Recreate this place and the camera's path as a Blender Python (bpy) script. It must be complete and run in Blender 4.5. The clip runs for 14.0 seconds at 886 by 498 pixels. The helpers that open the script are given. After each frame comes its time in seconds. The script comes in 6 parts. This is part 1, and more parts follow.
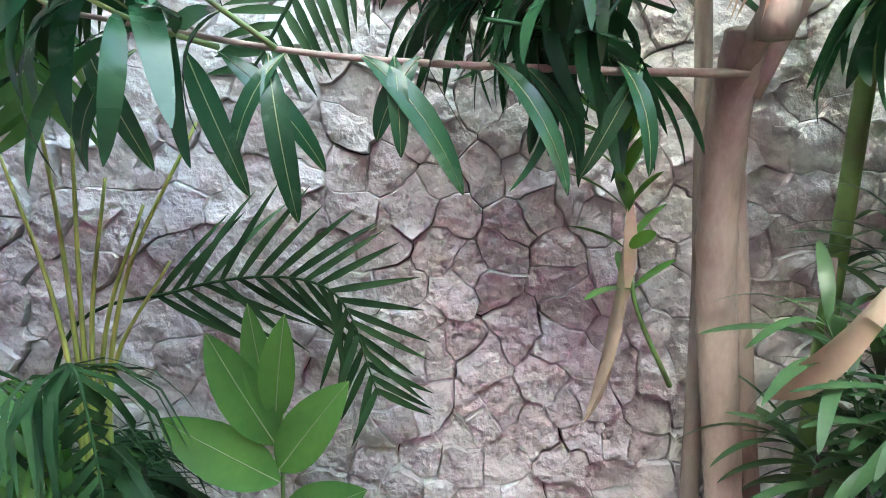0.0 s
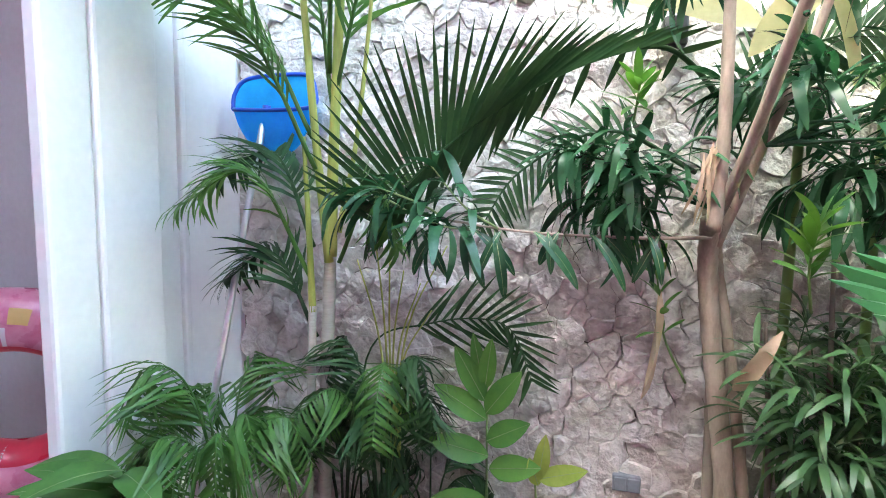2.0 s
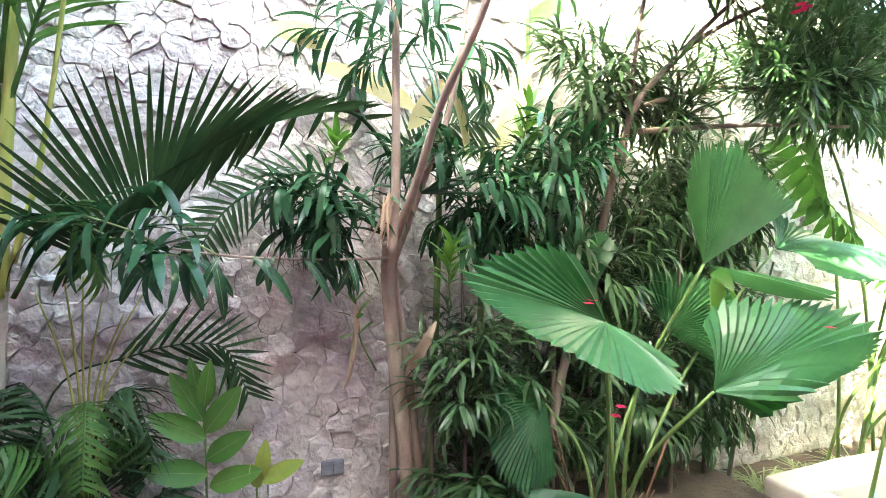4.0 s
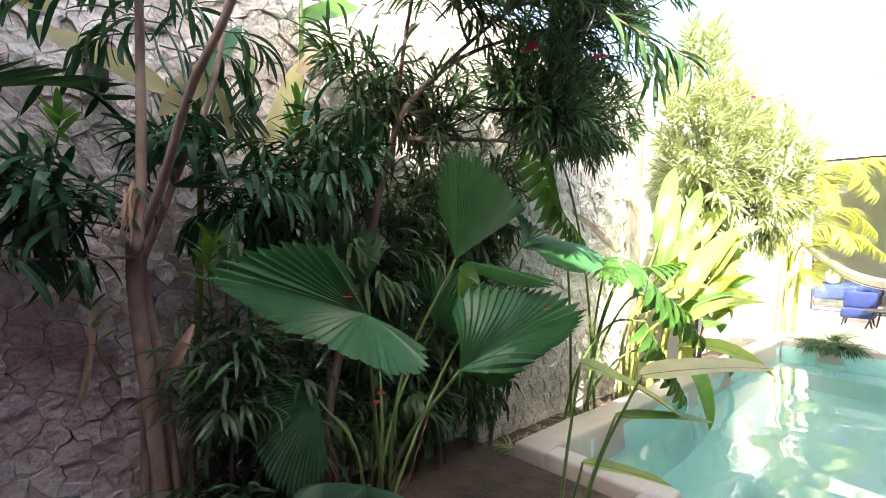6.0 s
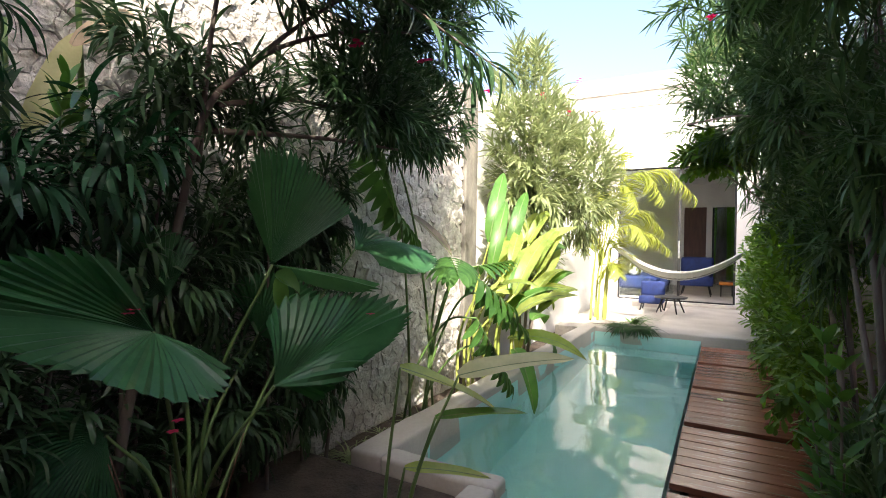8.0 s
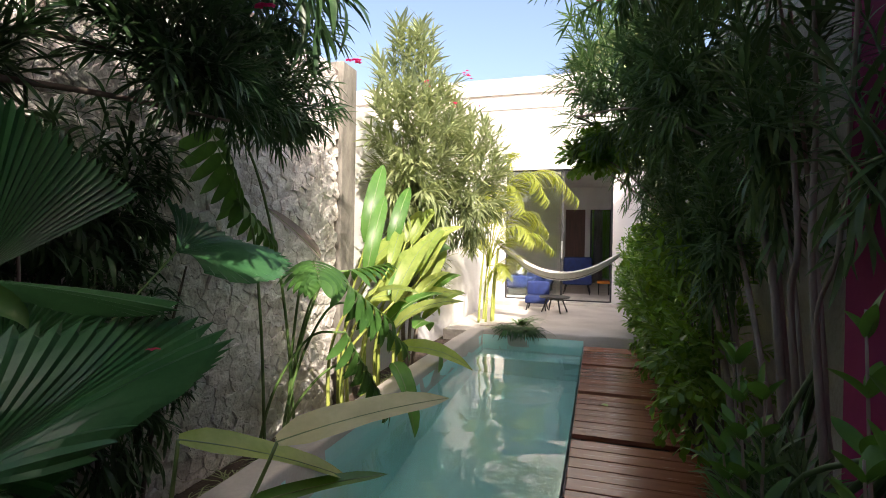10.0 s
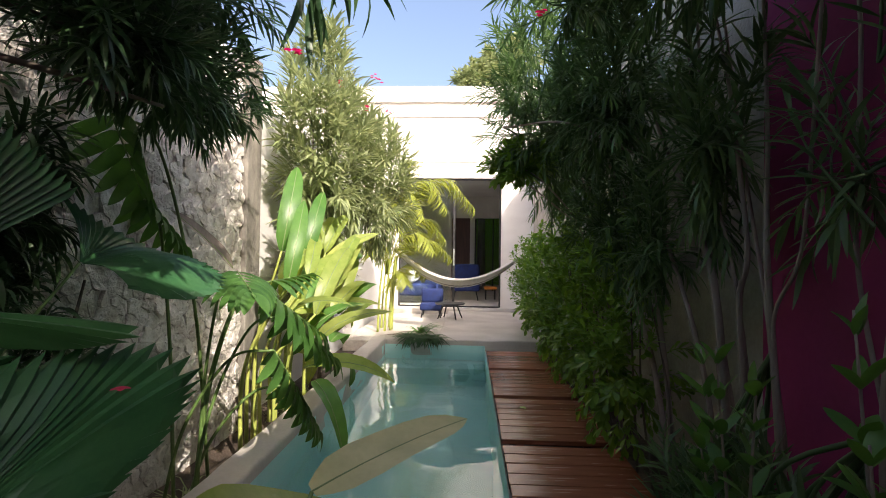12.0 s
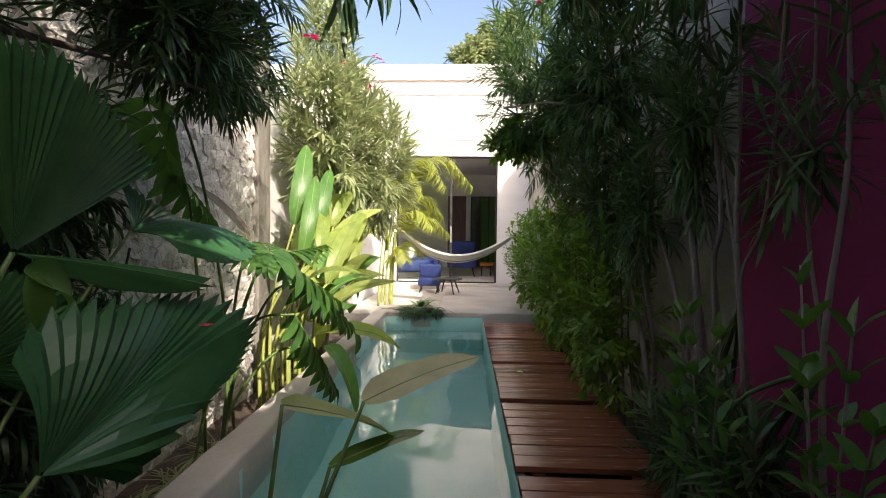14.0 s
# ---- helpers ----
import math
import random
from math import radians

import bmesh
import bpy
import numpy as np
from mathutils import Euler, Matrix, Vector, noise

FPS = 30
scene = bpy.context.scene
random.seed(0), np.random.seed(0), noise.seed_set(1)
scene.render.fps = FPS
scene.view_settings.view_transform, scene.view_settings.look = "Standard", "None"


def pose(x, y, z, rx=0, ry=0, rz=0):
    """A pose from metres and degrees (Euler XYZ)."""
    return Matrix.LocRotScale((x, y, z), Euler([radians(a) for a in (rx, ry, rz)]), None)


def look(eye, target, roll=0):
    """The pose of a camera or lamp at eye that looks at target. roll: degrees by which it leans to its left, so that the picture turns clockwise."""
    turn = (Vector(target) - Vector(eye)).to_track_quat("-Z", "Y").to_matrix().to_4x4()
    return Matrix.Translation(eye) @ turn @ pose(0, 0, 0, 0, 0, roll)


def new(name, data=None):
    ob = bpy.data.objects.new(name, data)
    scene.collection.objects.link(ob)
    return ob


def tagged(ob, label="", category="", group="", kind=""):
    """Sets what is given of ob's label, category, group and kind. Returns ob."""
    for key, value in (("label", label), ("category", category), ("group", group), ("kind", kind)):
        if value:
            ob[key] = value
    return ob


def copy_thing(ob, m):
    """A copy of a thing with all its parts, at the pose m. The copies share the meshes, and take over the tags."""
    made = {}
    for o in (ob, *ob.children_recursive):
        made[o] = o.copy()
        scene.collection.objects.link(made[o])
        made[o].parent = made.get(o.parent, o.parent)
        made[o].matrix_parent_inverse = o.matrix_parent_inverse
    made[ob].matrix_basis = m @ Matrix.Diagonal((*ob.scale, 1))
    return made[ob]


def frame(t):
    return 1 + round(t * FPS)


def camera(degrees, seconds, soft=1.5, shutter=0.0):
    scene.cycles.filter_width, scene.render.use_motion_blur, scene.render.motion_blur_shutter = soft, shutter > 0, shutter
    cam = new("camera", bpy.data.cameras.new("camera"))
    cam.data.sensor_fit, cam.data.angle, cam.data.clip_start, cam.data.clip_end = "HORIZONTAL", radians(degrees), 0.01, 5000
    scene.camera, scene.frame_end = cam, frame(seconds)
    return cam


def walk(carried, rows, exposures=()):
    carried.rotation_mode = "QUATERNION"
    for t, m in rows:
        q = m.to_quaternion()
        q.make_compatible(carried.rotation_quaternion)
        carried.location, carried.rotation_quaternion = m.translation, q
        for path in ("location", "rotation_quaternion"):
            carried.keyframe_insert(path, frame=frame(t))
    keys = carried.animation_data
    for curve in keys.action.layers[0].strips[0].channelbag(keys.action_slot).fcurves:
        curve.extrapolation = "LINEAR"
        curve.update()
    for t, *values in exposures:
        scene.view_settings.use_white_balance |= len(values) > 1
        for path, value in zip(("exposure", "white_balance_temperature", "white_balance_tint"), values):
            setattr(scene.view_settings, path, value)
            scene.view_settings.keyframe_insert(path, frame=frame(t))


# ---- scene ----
cam = camera(83.4, 14.0, soft=1.0)
PATH = [
    (0, (0.175, -1.056, 0.978), (0.11, 0.926, 0.719), 1.9),
    (0.5, (0.254, -1.195, 1.052), (-0.158, 0.725, 0.671), 0.8),
    (1, (0.252, -1.424, 1.08), (-0.243, 0.482, 0.73), 0.6),
    (1.5, (0.247, -1.651, 1.168), (-0.297, 0.25, 0.863), 0.6),
    (2, (0.15, -1.865, 1.202), (-0.342, 0.064, 1.015), 0.9),
    (2.5, (0.138, -2.026, 1.205), (-0.192, -0.056, 1.091), 1.0),
    (3, (0.112, -2.077, 1.224), (0.086, -0.08, 1.12), 1.2),
    (3.5, (0.041, -2.101, 1.214), (0.422, -0.139, 1.14), 1.3),
    (4, (0.035, -2.138, 1.215), (0.771, -0.28, 1.148), 1.3),
    (4.2, (0.051, -2.16, 1.217), (0.89, -0.346, 1.155), 1.3),
    (6.3, (0.152, -2.244, 1.193), (1.589, -0.854, 1.165), 1.4),
    (6.5, (0.178, -2.246, 1.198), (1.651, -0.894, 1.171), 1.3),
    (7, (0.218, -2.254, 1.196), (1.784, -1.01, 1.171), 1.2),
    (7.5, (0.21, -2.277, 1.2), (1.872, -1.165, 1.176), 1.1),
    (8, (0.239, -2.287, 1.213), (1.98, -1.302, 1.191), 1.0),
    (8.5, (0.349, -2.274, 1.207), (2.137, -1.379, 1.186), 1.0),
    (9, (0.498, -2.268, 1.219), (2.327, -1.46, 1.195), 0.9),
    (11.5, (0.853, -1.929, 1.215), (2.842, -1.719, 1.227), 1.0),
    (12, (0.761, -1.839, 1.215), (2.758, -1.731, 1.240), 0.8),
    (12.5, (0.649, -1.853, 1.194), (2.645, -1.752, 1.259), 0.7),
    (13, (0.561, -1.814, 1.183), (2.558, -1.714, 1.251), 0.7),
    (13.5, (0.543, -1.792, 1.173), (2.540, -1.695, 1.208), 0.7),
    (14, (0.532, -1.788, 1.175), (2.529, -1.704, 1.115), 0.7),
]
walk(cam, [(t, look(eye, target, roll)) for t, eye, target, roll in PATH],
     exposures=[(0, 5.3, 6700, -7), (1.5, 5.2, 6900, -5), (3.2, 4.9, 7100, 0), (4.2, 4.95, 7100, 0), (6.3, 2.7, 6700, 11), (7.5, 2.05, 6500, 11), (9.2, 1.55, 6600, 16), (11.3, 1.2, 6700, 16), (14, 1.25, 6700, 16)])

# ---- light ----
SUN_EL, SUN_AZ = 38.0, 214.0     # degrees; azimuth of the sun counted from +x towards +y
world = bpy.data.worlds.new("sky")
scene.world = world
world.use_nodes = True
wn = world.node_tree
sky = wn.nodes.new("ShaderNodeTexSky")
sky.sky_type = 'NISHITA'
sky.sun_disc = False
sky.dust_density = 5.0
sky.sun_elevation = radians(SUN_EL)
sky.sun_rotation = radians(90 - SUN_AZ)
wn.links.new(sky.outputs[0], wn.nodes["Background"].inputs[0])
wn.nodes["Background"].inputs[1].default_value = 0.15
sun_data = bpy.data.lights.new("sun", 'SUN')
sun_data.energy, sun_data.angle, sun_data.color = 3.4, radians(0.53), (1.0, 0.92, 0.80)
sun = new("sun", sun_data)
sun.matrix_world = look((math.cos(radians(SUN_AZ)) * math.cos(radians(SUN_EL)), math.sin(radians(SUN_AZ)) * math.cos(radians(SUN_EL)), math.sin(radians(SUN_EL))), (0, 0, 0))
sun.location = (-12, -9, 14)

# ---- materials ----
def nodes_of(name):
    m = bpy.data.materials.new(name)
    m.use_nodes = True
    nt = m.node_tree
    return m, nt, nt.nodes["Principled BSDF"]


def varied(name, dark, light, rough=0.8, scale=8.0, fine=60.0, bump=0.3, metal=0.0, spread=0.25, stretch=(1, 1, 1), bump_d=0.01, islands=True, spec=0.5, detail=6.0):
    """A surface whose colour wanders between dark and light at two scales, and from piece to piece."""
    m, nt, b = nodes_of(name)
    N, L = nt.nodes, nt.links
    tc = N.new("ShaderNodeTexCoord")
    mp = N.new("ShaderNodeMapping")
    mp.inputs["Scale"].default_value = stretch
    L.new(tc.outputs["Object"], mp.inputs[0])
    n1 = N.new("ShaderNodeTexNoise"); n1.inputs["Scale"].default_value = scale; n1.inputs["Detail"].default_value = detail
    n2 = N.new("ShaderNodeTexNoise"); n2.inputs["Scale"].default_value = fine; n2.inputs["Detail"].default_value = 4
    L.new(mp.outputs[0], n1.inputs["Vector"]); L.new(mp.outputs[0], n2.inputs["Vector"])
    mix = N.new("ShaderNodeMath"); mix.operation = 'MULTIPLY_ADD'; mix.inputs[1].default_value = 0.35
    L.new(n2.outputs["Fac"], mix.inputs[0]); L.new(n1.outputs["Fac"], mix.inputs[2])
    fac = mix.outputs[0]
    geo = N.new("ShaderNodeNewGeometry"); oi = N.new("ShaderNodeObjectInfo")
    add = N.new("ShaderNodeMath"); add.operation = 'ADD'
    if islands:
        L.new(geo.outputs["Random Per Island"], add.inputs[0])
    else:
        add.inputs[0].default_value = 0.0
    L.new(oi.outputs["Random"], add.inputs[1])
    fr = N.new("ShaderNodeMath"); fr.operation = 'FRACT'; L.new(add.outputs[0], fr.inputs[0])
    ma = N.new("ShaderNodeMath"); ma.operation = 'MULTIPLY_ADD'; ma.inputs[1].default_value = spread; L.new(fr.outputs[0], ma.inputs[0]); L.new(fac, ma.inputs[2])
    rng = N.new("ShaderNodeMapRange")
    rng.inputs["From Min"].default_value = 0.42; rng.inputs["From Max"].default_value = 0.95 + spread * 0.9
    L.new(ma.outputs[0], rng.inputs["Value"])
    mc = N.new("ShaderNodeMix"); mc.data_type = 'RGBA'
    mc.inputs["A"].default_value = (*dark, 1); mc.inputs["B"].default_value = (*light, 1)
    L.new(rng.outputs[0], mc.inputs["Factor"]); L.new(mc.outputs["Result"], b.inputs["Base Color"])
    rr = N.new("ShaderNodeMapRange"); rr.inputs["To Min"].default_value = rough * 0.85; rr.inputs["To Max"].default_value = min(1, rough * 1.12)
    L.new(n1.outputs["Fac"], rr.inputs["Value"]); L.new(rr.outputs[0], b.inputs["Roughness"])
    b.inputs["Metallic"].default_value = metal
    b.inputs["Specular IOR Level"].default_value = spec
    if bump:
        bp = N.new("ShaderNodeBump"); bp.inputs["Strength"].default_value = bump; bp.inputs["Distance"].default_value = bump_d
        L.new(mix.outputs[0], bp.inputs["Height"]); L.new(bp.outputs[0], b.inputs["Normal"])
    return m


def foliage(name, dark, light, rough=0.42, glow=0.35, spec=0.4):
    """Leaf: glossy upper skin, light that shines through, every leaf a little different."""
    m = varied(name, dark, light, rough, 14, 90, 0.12, spread=0.5, bump_d=0.004, spec=spec)
    nt = m.node_tree; N, L = nt.nodes, nt.links
    b = N["Principled BSDF"]; out = N["Material Output"]
    tr = N.new("ShaderNodeBsdfTranslucent")
    col = b.inputs["Base Color"].links[0].from_socket
    hs = N.new("ShaderNodeHueSaturation"); hs.inputs["Saturation"].default_value = 1.15; hs.inputs["Value"].default_value = 1.5; hs.inputs["Hue"].default_value = 0.485
    L.new(col, hs.inputs["Color"]); L.new(hs.outputs[0], tr.inputs["Color"])
    mx = N.new("ShaderNodeMixShader"); mx.inputs[0].default_value = glow
    L.new(b.outputs[0], mx.inputs[1]); L.new(tr.outputs[0], mx.inputs[2]); L.new(mx.outputs[0], out.inputs["Surface"])
    return m


def clear(name, tint, rough, ior, bump=0.0, scale=3.0):
    m, nt, b = nodes_of(name)
    b.inputs["Base Color"].default_value = (*tint, 1)
    b.inputs["Roughness"].default_value = rough
    b.inputs["IOR"].default_value = ior
    b.inputs["Transmission Weight"].default_value = 1.0
    if bump:
        N, L = nt.nodes, nt.links
        tc = N.new("ShaderNodeTexCoord")
        n = N.new("ShaderNodeTexNoise"); n.inputs["Scale"].default_value = scale; n.inputs["Detail"].default_value = 3
        L.new(tc.outputs["Object"], n.inputs["Vector"])
        bp = N.new("ShaderNodeBump"); bp.inputs["Strength"].default_value = bump; bp.inputs["Distance"].default_value = 0.02
        L.new(n.outputs["Fac"], bp.inputs["Height"]); L.new(bp.outputs[0], b.inputs["Normal"])
    return m


STONE = varied("limestone", (0.42, 0.38, 0.335), (0.86, 0.825, 0.78), 0.95, 14, 60, 1.0, spread=0.3, bump_d=0.038, detail=12, spec=0.06)
MORTAR = varied("wall_mortar", (0.11, 0.09, 0.075), (0.28, 0.23, 0.20), 0.95, 12, 80, 0.8, bump_d=0.012)
PLASTER = varied("white_plaster", (0.70, 0.69, 0.68), (0.84, 0.83, 0.81), 0.75, 1.6, 40, 0.12, spread=0.0, bump_d=0.004)
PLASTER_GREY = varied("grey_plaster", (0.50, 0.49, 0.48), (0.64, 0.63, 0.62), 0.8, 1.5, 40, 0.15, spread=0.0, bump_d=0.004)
CREAM = varied("cream_plaster", (0.72, 0.68, 0.64), (0.84, 0.81, 0.77), 0.8, 1.1, 30, 0.15, spread=0.0, bump_d=0.004, stretch=(1, 1, 3))
MAGENTA = varied("magenta_plaster", (0.22, 0.012, 0.075), (0.34, 0.025, 0.13), 0.85, 1.5, 30, 0.2, spread=0.0)
ROUGHCAST = varied("roughcast_wall", (0.28, 0.25, 0.21), (0.50, 0.46, 0.40), 0.95, 4, 45, 0.8, spread=0.0, bump_d=0.02)
STAINED = varied("stained_masonry", (0.10, 0.095, 0.08), (0.30, 0.28, 0.24), 0.95, 5, 45, 0.8, spread=0.0, bump_d=0.02, stretch=(2, 2, 0.7))
CONCRETE = varied("polished_concrete", (0.42, 0.38, 0.34), (0.62, 0.58, 0.53), 0.6, 2.5, 50, 0.2, spread=0.05, bump_d=0.004)
POOL_PLASTER = varied("pool_plaster", (0.42, 0.74, 0.72), (0.55, 0.84, 0.81), 0.7, 3, 40, 0.15, spread=0.0)
SOIL = varied("garden_soil", (0.035, 0.024, 0.017), (0.12, 0.085, 0.06), 0.95, 7, 60, 1.0, spread=0.0, bump_d=0.03)
GRAVEL = varied("pale_gravel", (0.38, 0.35, 0.31), (0.70, 0.66, 0.60), 0.9, 30, 150, 0.9, spread=0.3, bump_d=0.01)
DECKWOOD = varied("oiled_hardwood", (0.15, 0.048, 0.026), (0.38, 0.145, 0.08), 0.27, 3.2, 26, 0.25, spread=0.45, stretch=(7, 0.7, 7), bump_d=0.004)
BARK = varied("tan_bark", (0.21, 0.16, 0.125), (0.46, 0.375, 0.30), 0.85, 9, 70, 0.8, spread=0.1, stretch=(2.5, 2.5, 0.8), bump_d=0.006)
BARK_DARK = varied("grey_brown_bark", (0.15, 0.12, 0.095), (0.36, 0.30, 0.245), 0.88, 7, 60, 0.6, spread=0.2, stretch=(2, 2, 0.6), bump_d=0.006)
CANE = varied("pale_palm_cane", (0.30, 0.31, 0.24), (0.62, 0.61, 0.53), 0.6, 6, 40, 0.25, spread=0.1, stretch=(1, 1, 5), bump_d=0.004)
SHAFT = varied("green_crownshaft", (0.20, 0.27, 0.05), (0.46, 0.48, 0.12), 0.45, 5, 40, 0.1, spread=0.2, stretch=(4, 4, 0.6))
# Darker copy of the grey-brown bark, with the shade put into its colour.
BARK_SHADE = varied("shade_darkened_bark", (0.075, 0.06, 0.048), (0.19, 0.155, 0.125), 0.88, 7, 60, 0.6, spread=0.2, stretch=(2, 2, 0.6), bump_d=0.006)
DRY = varied("dry_leaf", (0.40, 0.28, 0.17), (0.72, 0.57, 0.41), 0.8, 9, 60, 0.5, spread=0.25, stretch=(1, 1, 1), bump_d=0.006)
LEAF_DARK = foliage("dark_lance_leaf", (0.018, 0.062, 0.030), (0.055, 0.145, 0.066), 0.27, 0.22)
# Narrow leaf darkened in colour for plants that stand in shade.
LEAF_SHADE = foliage("shade_darkened_leaf", (0.03, 0.075, 0.032), (0.085, 0.165, 0.068), 0.36, 0.28)
# Copy of the shade leaf, colour raised because little light reaches the south bank.
LEAF_SOUTH = foliage("lightened_oleander_leaf", (0.05, 0.105, 0.04), (0.14, 0.23, 0.09), 0.34, 0.35)
# Paler copy of the narrow leaf; sunlight on the oleander is in its colour.
LEAF_OLE = foliage("sunlit_oleander_leaf", (0.15, 0.20, 0.085), (0.37, 0.42, 0.22), 0.42, 0.35)
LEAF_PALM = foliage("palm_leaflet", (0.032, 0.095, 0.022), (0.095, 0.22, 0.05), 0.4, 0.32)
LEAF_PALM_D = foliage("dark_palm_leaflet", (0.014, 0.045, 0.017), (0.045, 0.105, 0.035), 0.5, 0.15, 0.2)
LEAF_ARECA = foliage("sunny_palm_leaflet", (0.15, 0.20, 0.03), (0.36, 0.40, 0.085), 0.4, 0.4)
LEAF_FAN = foliage("fan_palm_blade", (0.030, 0.115, 0.045), (0.075, 0.21, 0.075), 0.36, 0.3)
LEAF_GINGER = foliage("ginger_leaf", (0.05, 0.15, 0.035), (0.13, 0.28, 0.06), 0.38, 0.35)
LEAF_BRIGHT = foliage("yellow_green_leaf", (0.17, 0.27, 0.045), (0.40, 0.46, 0.13), 0.4, 0.4)
LEAF_HEDGE = foliage("hedge_leaf", (0.065, 0.16, 0.026), (0.20, 0.34, 0.06), 0.36, 0.4)
LEAF_PALE = foliage("pale_faded_leaf", (0.36, 0.38, 0.16), (0.62, 0.60, 0.34), 0.55, 0.4)
PETAL = foliage("red_petal", (0.55, 0.02, 0.06), (0.8, 0.05, 0.14), 0.5, 0.3)
RIB = varied("pale_leaf_rib", (0.16, 0.24, 0.08), (0.30, 0.38, 0.16), 0.5, 8, 60, 0.0, spread=0.1)
STALK = varied("green_stalk", (0.06, 0.12, 0.03), (0.16, 0.26, 0.07), 0.5, 8, 60, 0.1, spread=0.2)
STALK_RED = varied("reddish_stalk", (0.12, 0.055, 0.035), (0.26, 0.14, 0.08), 0.6, 8, 60, 0.1, spread=0.2)
WATER = clear("pool_water", (0.80, 0.96, 0.95), 0.015, 1.33, 0.10, 4.0)
GLASS = clear("door_glass", (0.90, 0.94, 0.93), 0.005, 1.45)
BLACK = varied("black_metal", (0.012, 0.012, 0.013), (0.03, 0.03, 0.03), 0.45, 10, 60, 0.05, spread=0.0)
STEEL = varied("brushed_aluminium", (0.55, 0.56, 0.58), (0.75, 0.76, 0.78), 0.32, 20, 90, 0.05, metal=0.9, spread=0.0)
NETBLUE = foliage("blue_net_mesh", (0.01, 0.22, 0.62), (0.05, 0.45, 0.88), 0.6, 0.5)
RIMBLUE = varied("blue_plastic", (0.004, 0.05, 0.42), (0.01, 0.10, 0.60), 0.35, 10, 60, 0.0, spread=0.0)
SOCKET = varied("grey_socket_plastic", (0.17, 0.18, 0.20), (0.26, 0.28, 0.31), 0.5, 20, 90, 0.05, spread=0.0)
ROPE = varied("cotton_weave", (0.60, 0.57, 0.52), (0.82, 0.80, 0.76), 0.9, 30, 200, 0.6, spread=0.2, bump_d=0.004)
ROPE_DARK = varied("grey_cotton_stripe", (0.16, 0.15, 0.14), (0.30, 0.28, 0.26), 0.9, 30, 200, 0.6, spread=0.2, bump_d=0.004)
BLUECLOTH = varied("blue_upholstery", (0.006, 0.014, 0.075), (0.014, 0.034, 0.15), 0.9, 12, 120, 0.4, spread=0.1, bump_d=0.004)
ORANGE = varied("orange_cushion", (0.50, 0.15, 0.02), (0.72, 0.27, 0.05), 0.9, 12, 120, 0.4, spread=0.1, bump_d=0.004)
DOORWOOD = varied("dark_red_wood", (0.05, 0.018, 0.014), (0.11, 0.045, 0.032), 0.5, 4, 40, 0.2, spread=0.1, stretch=(6, 6, 0.6))
RING_RED = varied("red_vinyl", (0.55, 0.02, 0.05), (0.78, 0.06, 0.10), 0.28, 6, 40, 0.0, spread=0.2)
RING_PALE = varied("printed_vinyl", (0.62, 0.10, 0.20), (0.84, 0.40, 0.52), 0.28, 12, 40, 0.0, spread=0.3)
RING_YEL = varied("yellow_vinyl", (0.70, 0.48, 0.12), (0.84, 0.64, 0.26), 0.28, 6, 40, 0.0, spread=0.2)
RING_BLUE = varied("violet_vinyl", (0.15, 0.12, 0.55), (0.35, 0.30, 0.75), 0.28, 6, 40, 0.0, spread=0.2)

# ---- builders ----
RNG = np.random.default_rng(7)
UP = np.array((0.0, 0.0, 1.0))


def vec(*a):
    return np.array(a, float)


def unit(v):
    v = np.asarray(v, float)
    return v / max(1e-9, np.linalg.norm(v))


class Build:
    """Vertices and faces of one mesh."""
    def __init__(self):
        self.v, self.f, self.mi, self.n = [], [], [], 0

    def add(self, verts, faces, mi=0):
        k = self.n
        a = np.asarray(verts, float).reshape(-1, 3)
        self.v.append(a)
        self.n += len(a)
        if isinstance(faces, np.ndarray):
            self.f.extend((faces + k).tolist())
        else:
            self.f.extend([[i + k for i in f] for f in faces])
        self.mi.extend([mi] * len(faces))

    def mesh(self, name, mats, smooth=True):
        me = bpy.data.meshes.new(name)
        me.from_pydata(np.concatenate(self.v).tolist(), [], self.f)
        for m in (mats if isinstance(mats, (list, tuple)) else [mats]):
            me.materials.append(m)
        me.polygons.foreach_set("material_index", self.mi)
        if smooth:
            me.polygons.foreach_set("use_smooth", [True] * len(self.f))
        me.update()
        return me


def thing(name, label, category, at=(0, 0, 0), group="", kind=""):
    ob = new(name)
    ob.empty_display_size = 0.1
    ob.matrix_world = Matrix.Translation(tuple(map(float, at)))
    return tagged(ob, label, category, group, kind)


def part(name, b, mats, parent, label="", kind="", smooth=True):
    """One mesh object, built in world coordinates, under a thing or a part."""
    me = b if isinstance(b, bpy.types.Mesh) else b.mesh(name, mats, smooth)
    ob = new(name, me)
    if parent is not None:
        ob.parent = parent
        if parent.parent is None and parent.data is None:
            ob.matrix_parent_inverse = Matrix.Translation(-parent.location)
    return tagged(ob, label, kind=kind)


def piece(name, b, mats, label, category="", kind="", group="", smooth=True):
    return tagged(new(name, b.mesh(name, mats, smooth)), label, category, group, kind)


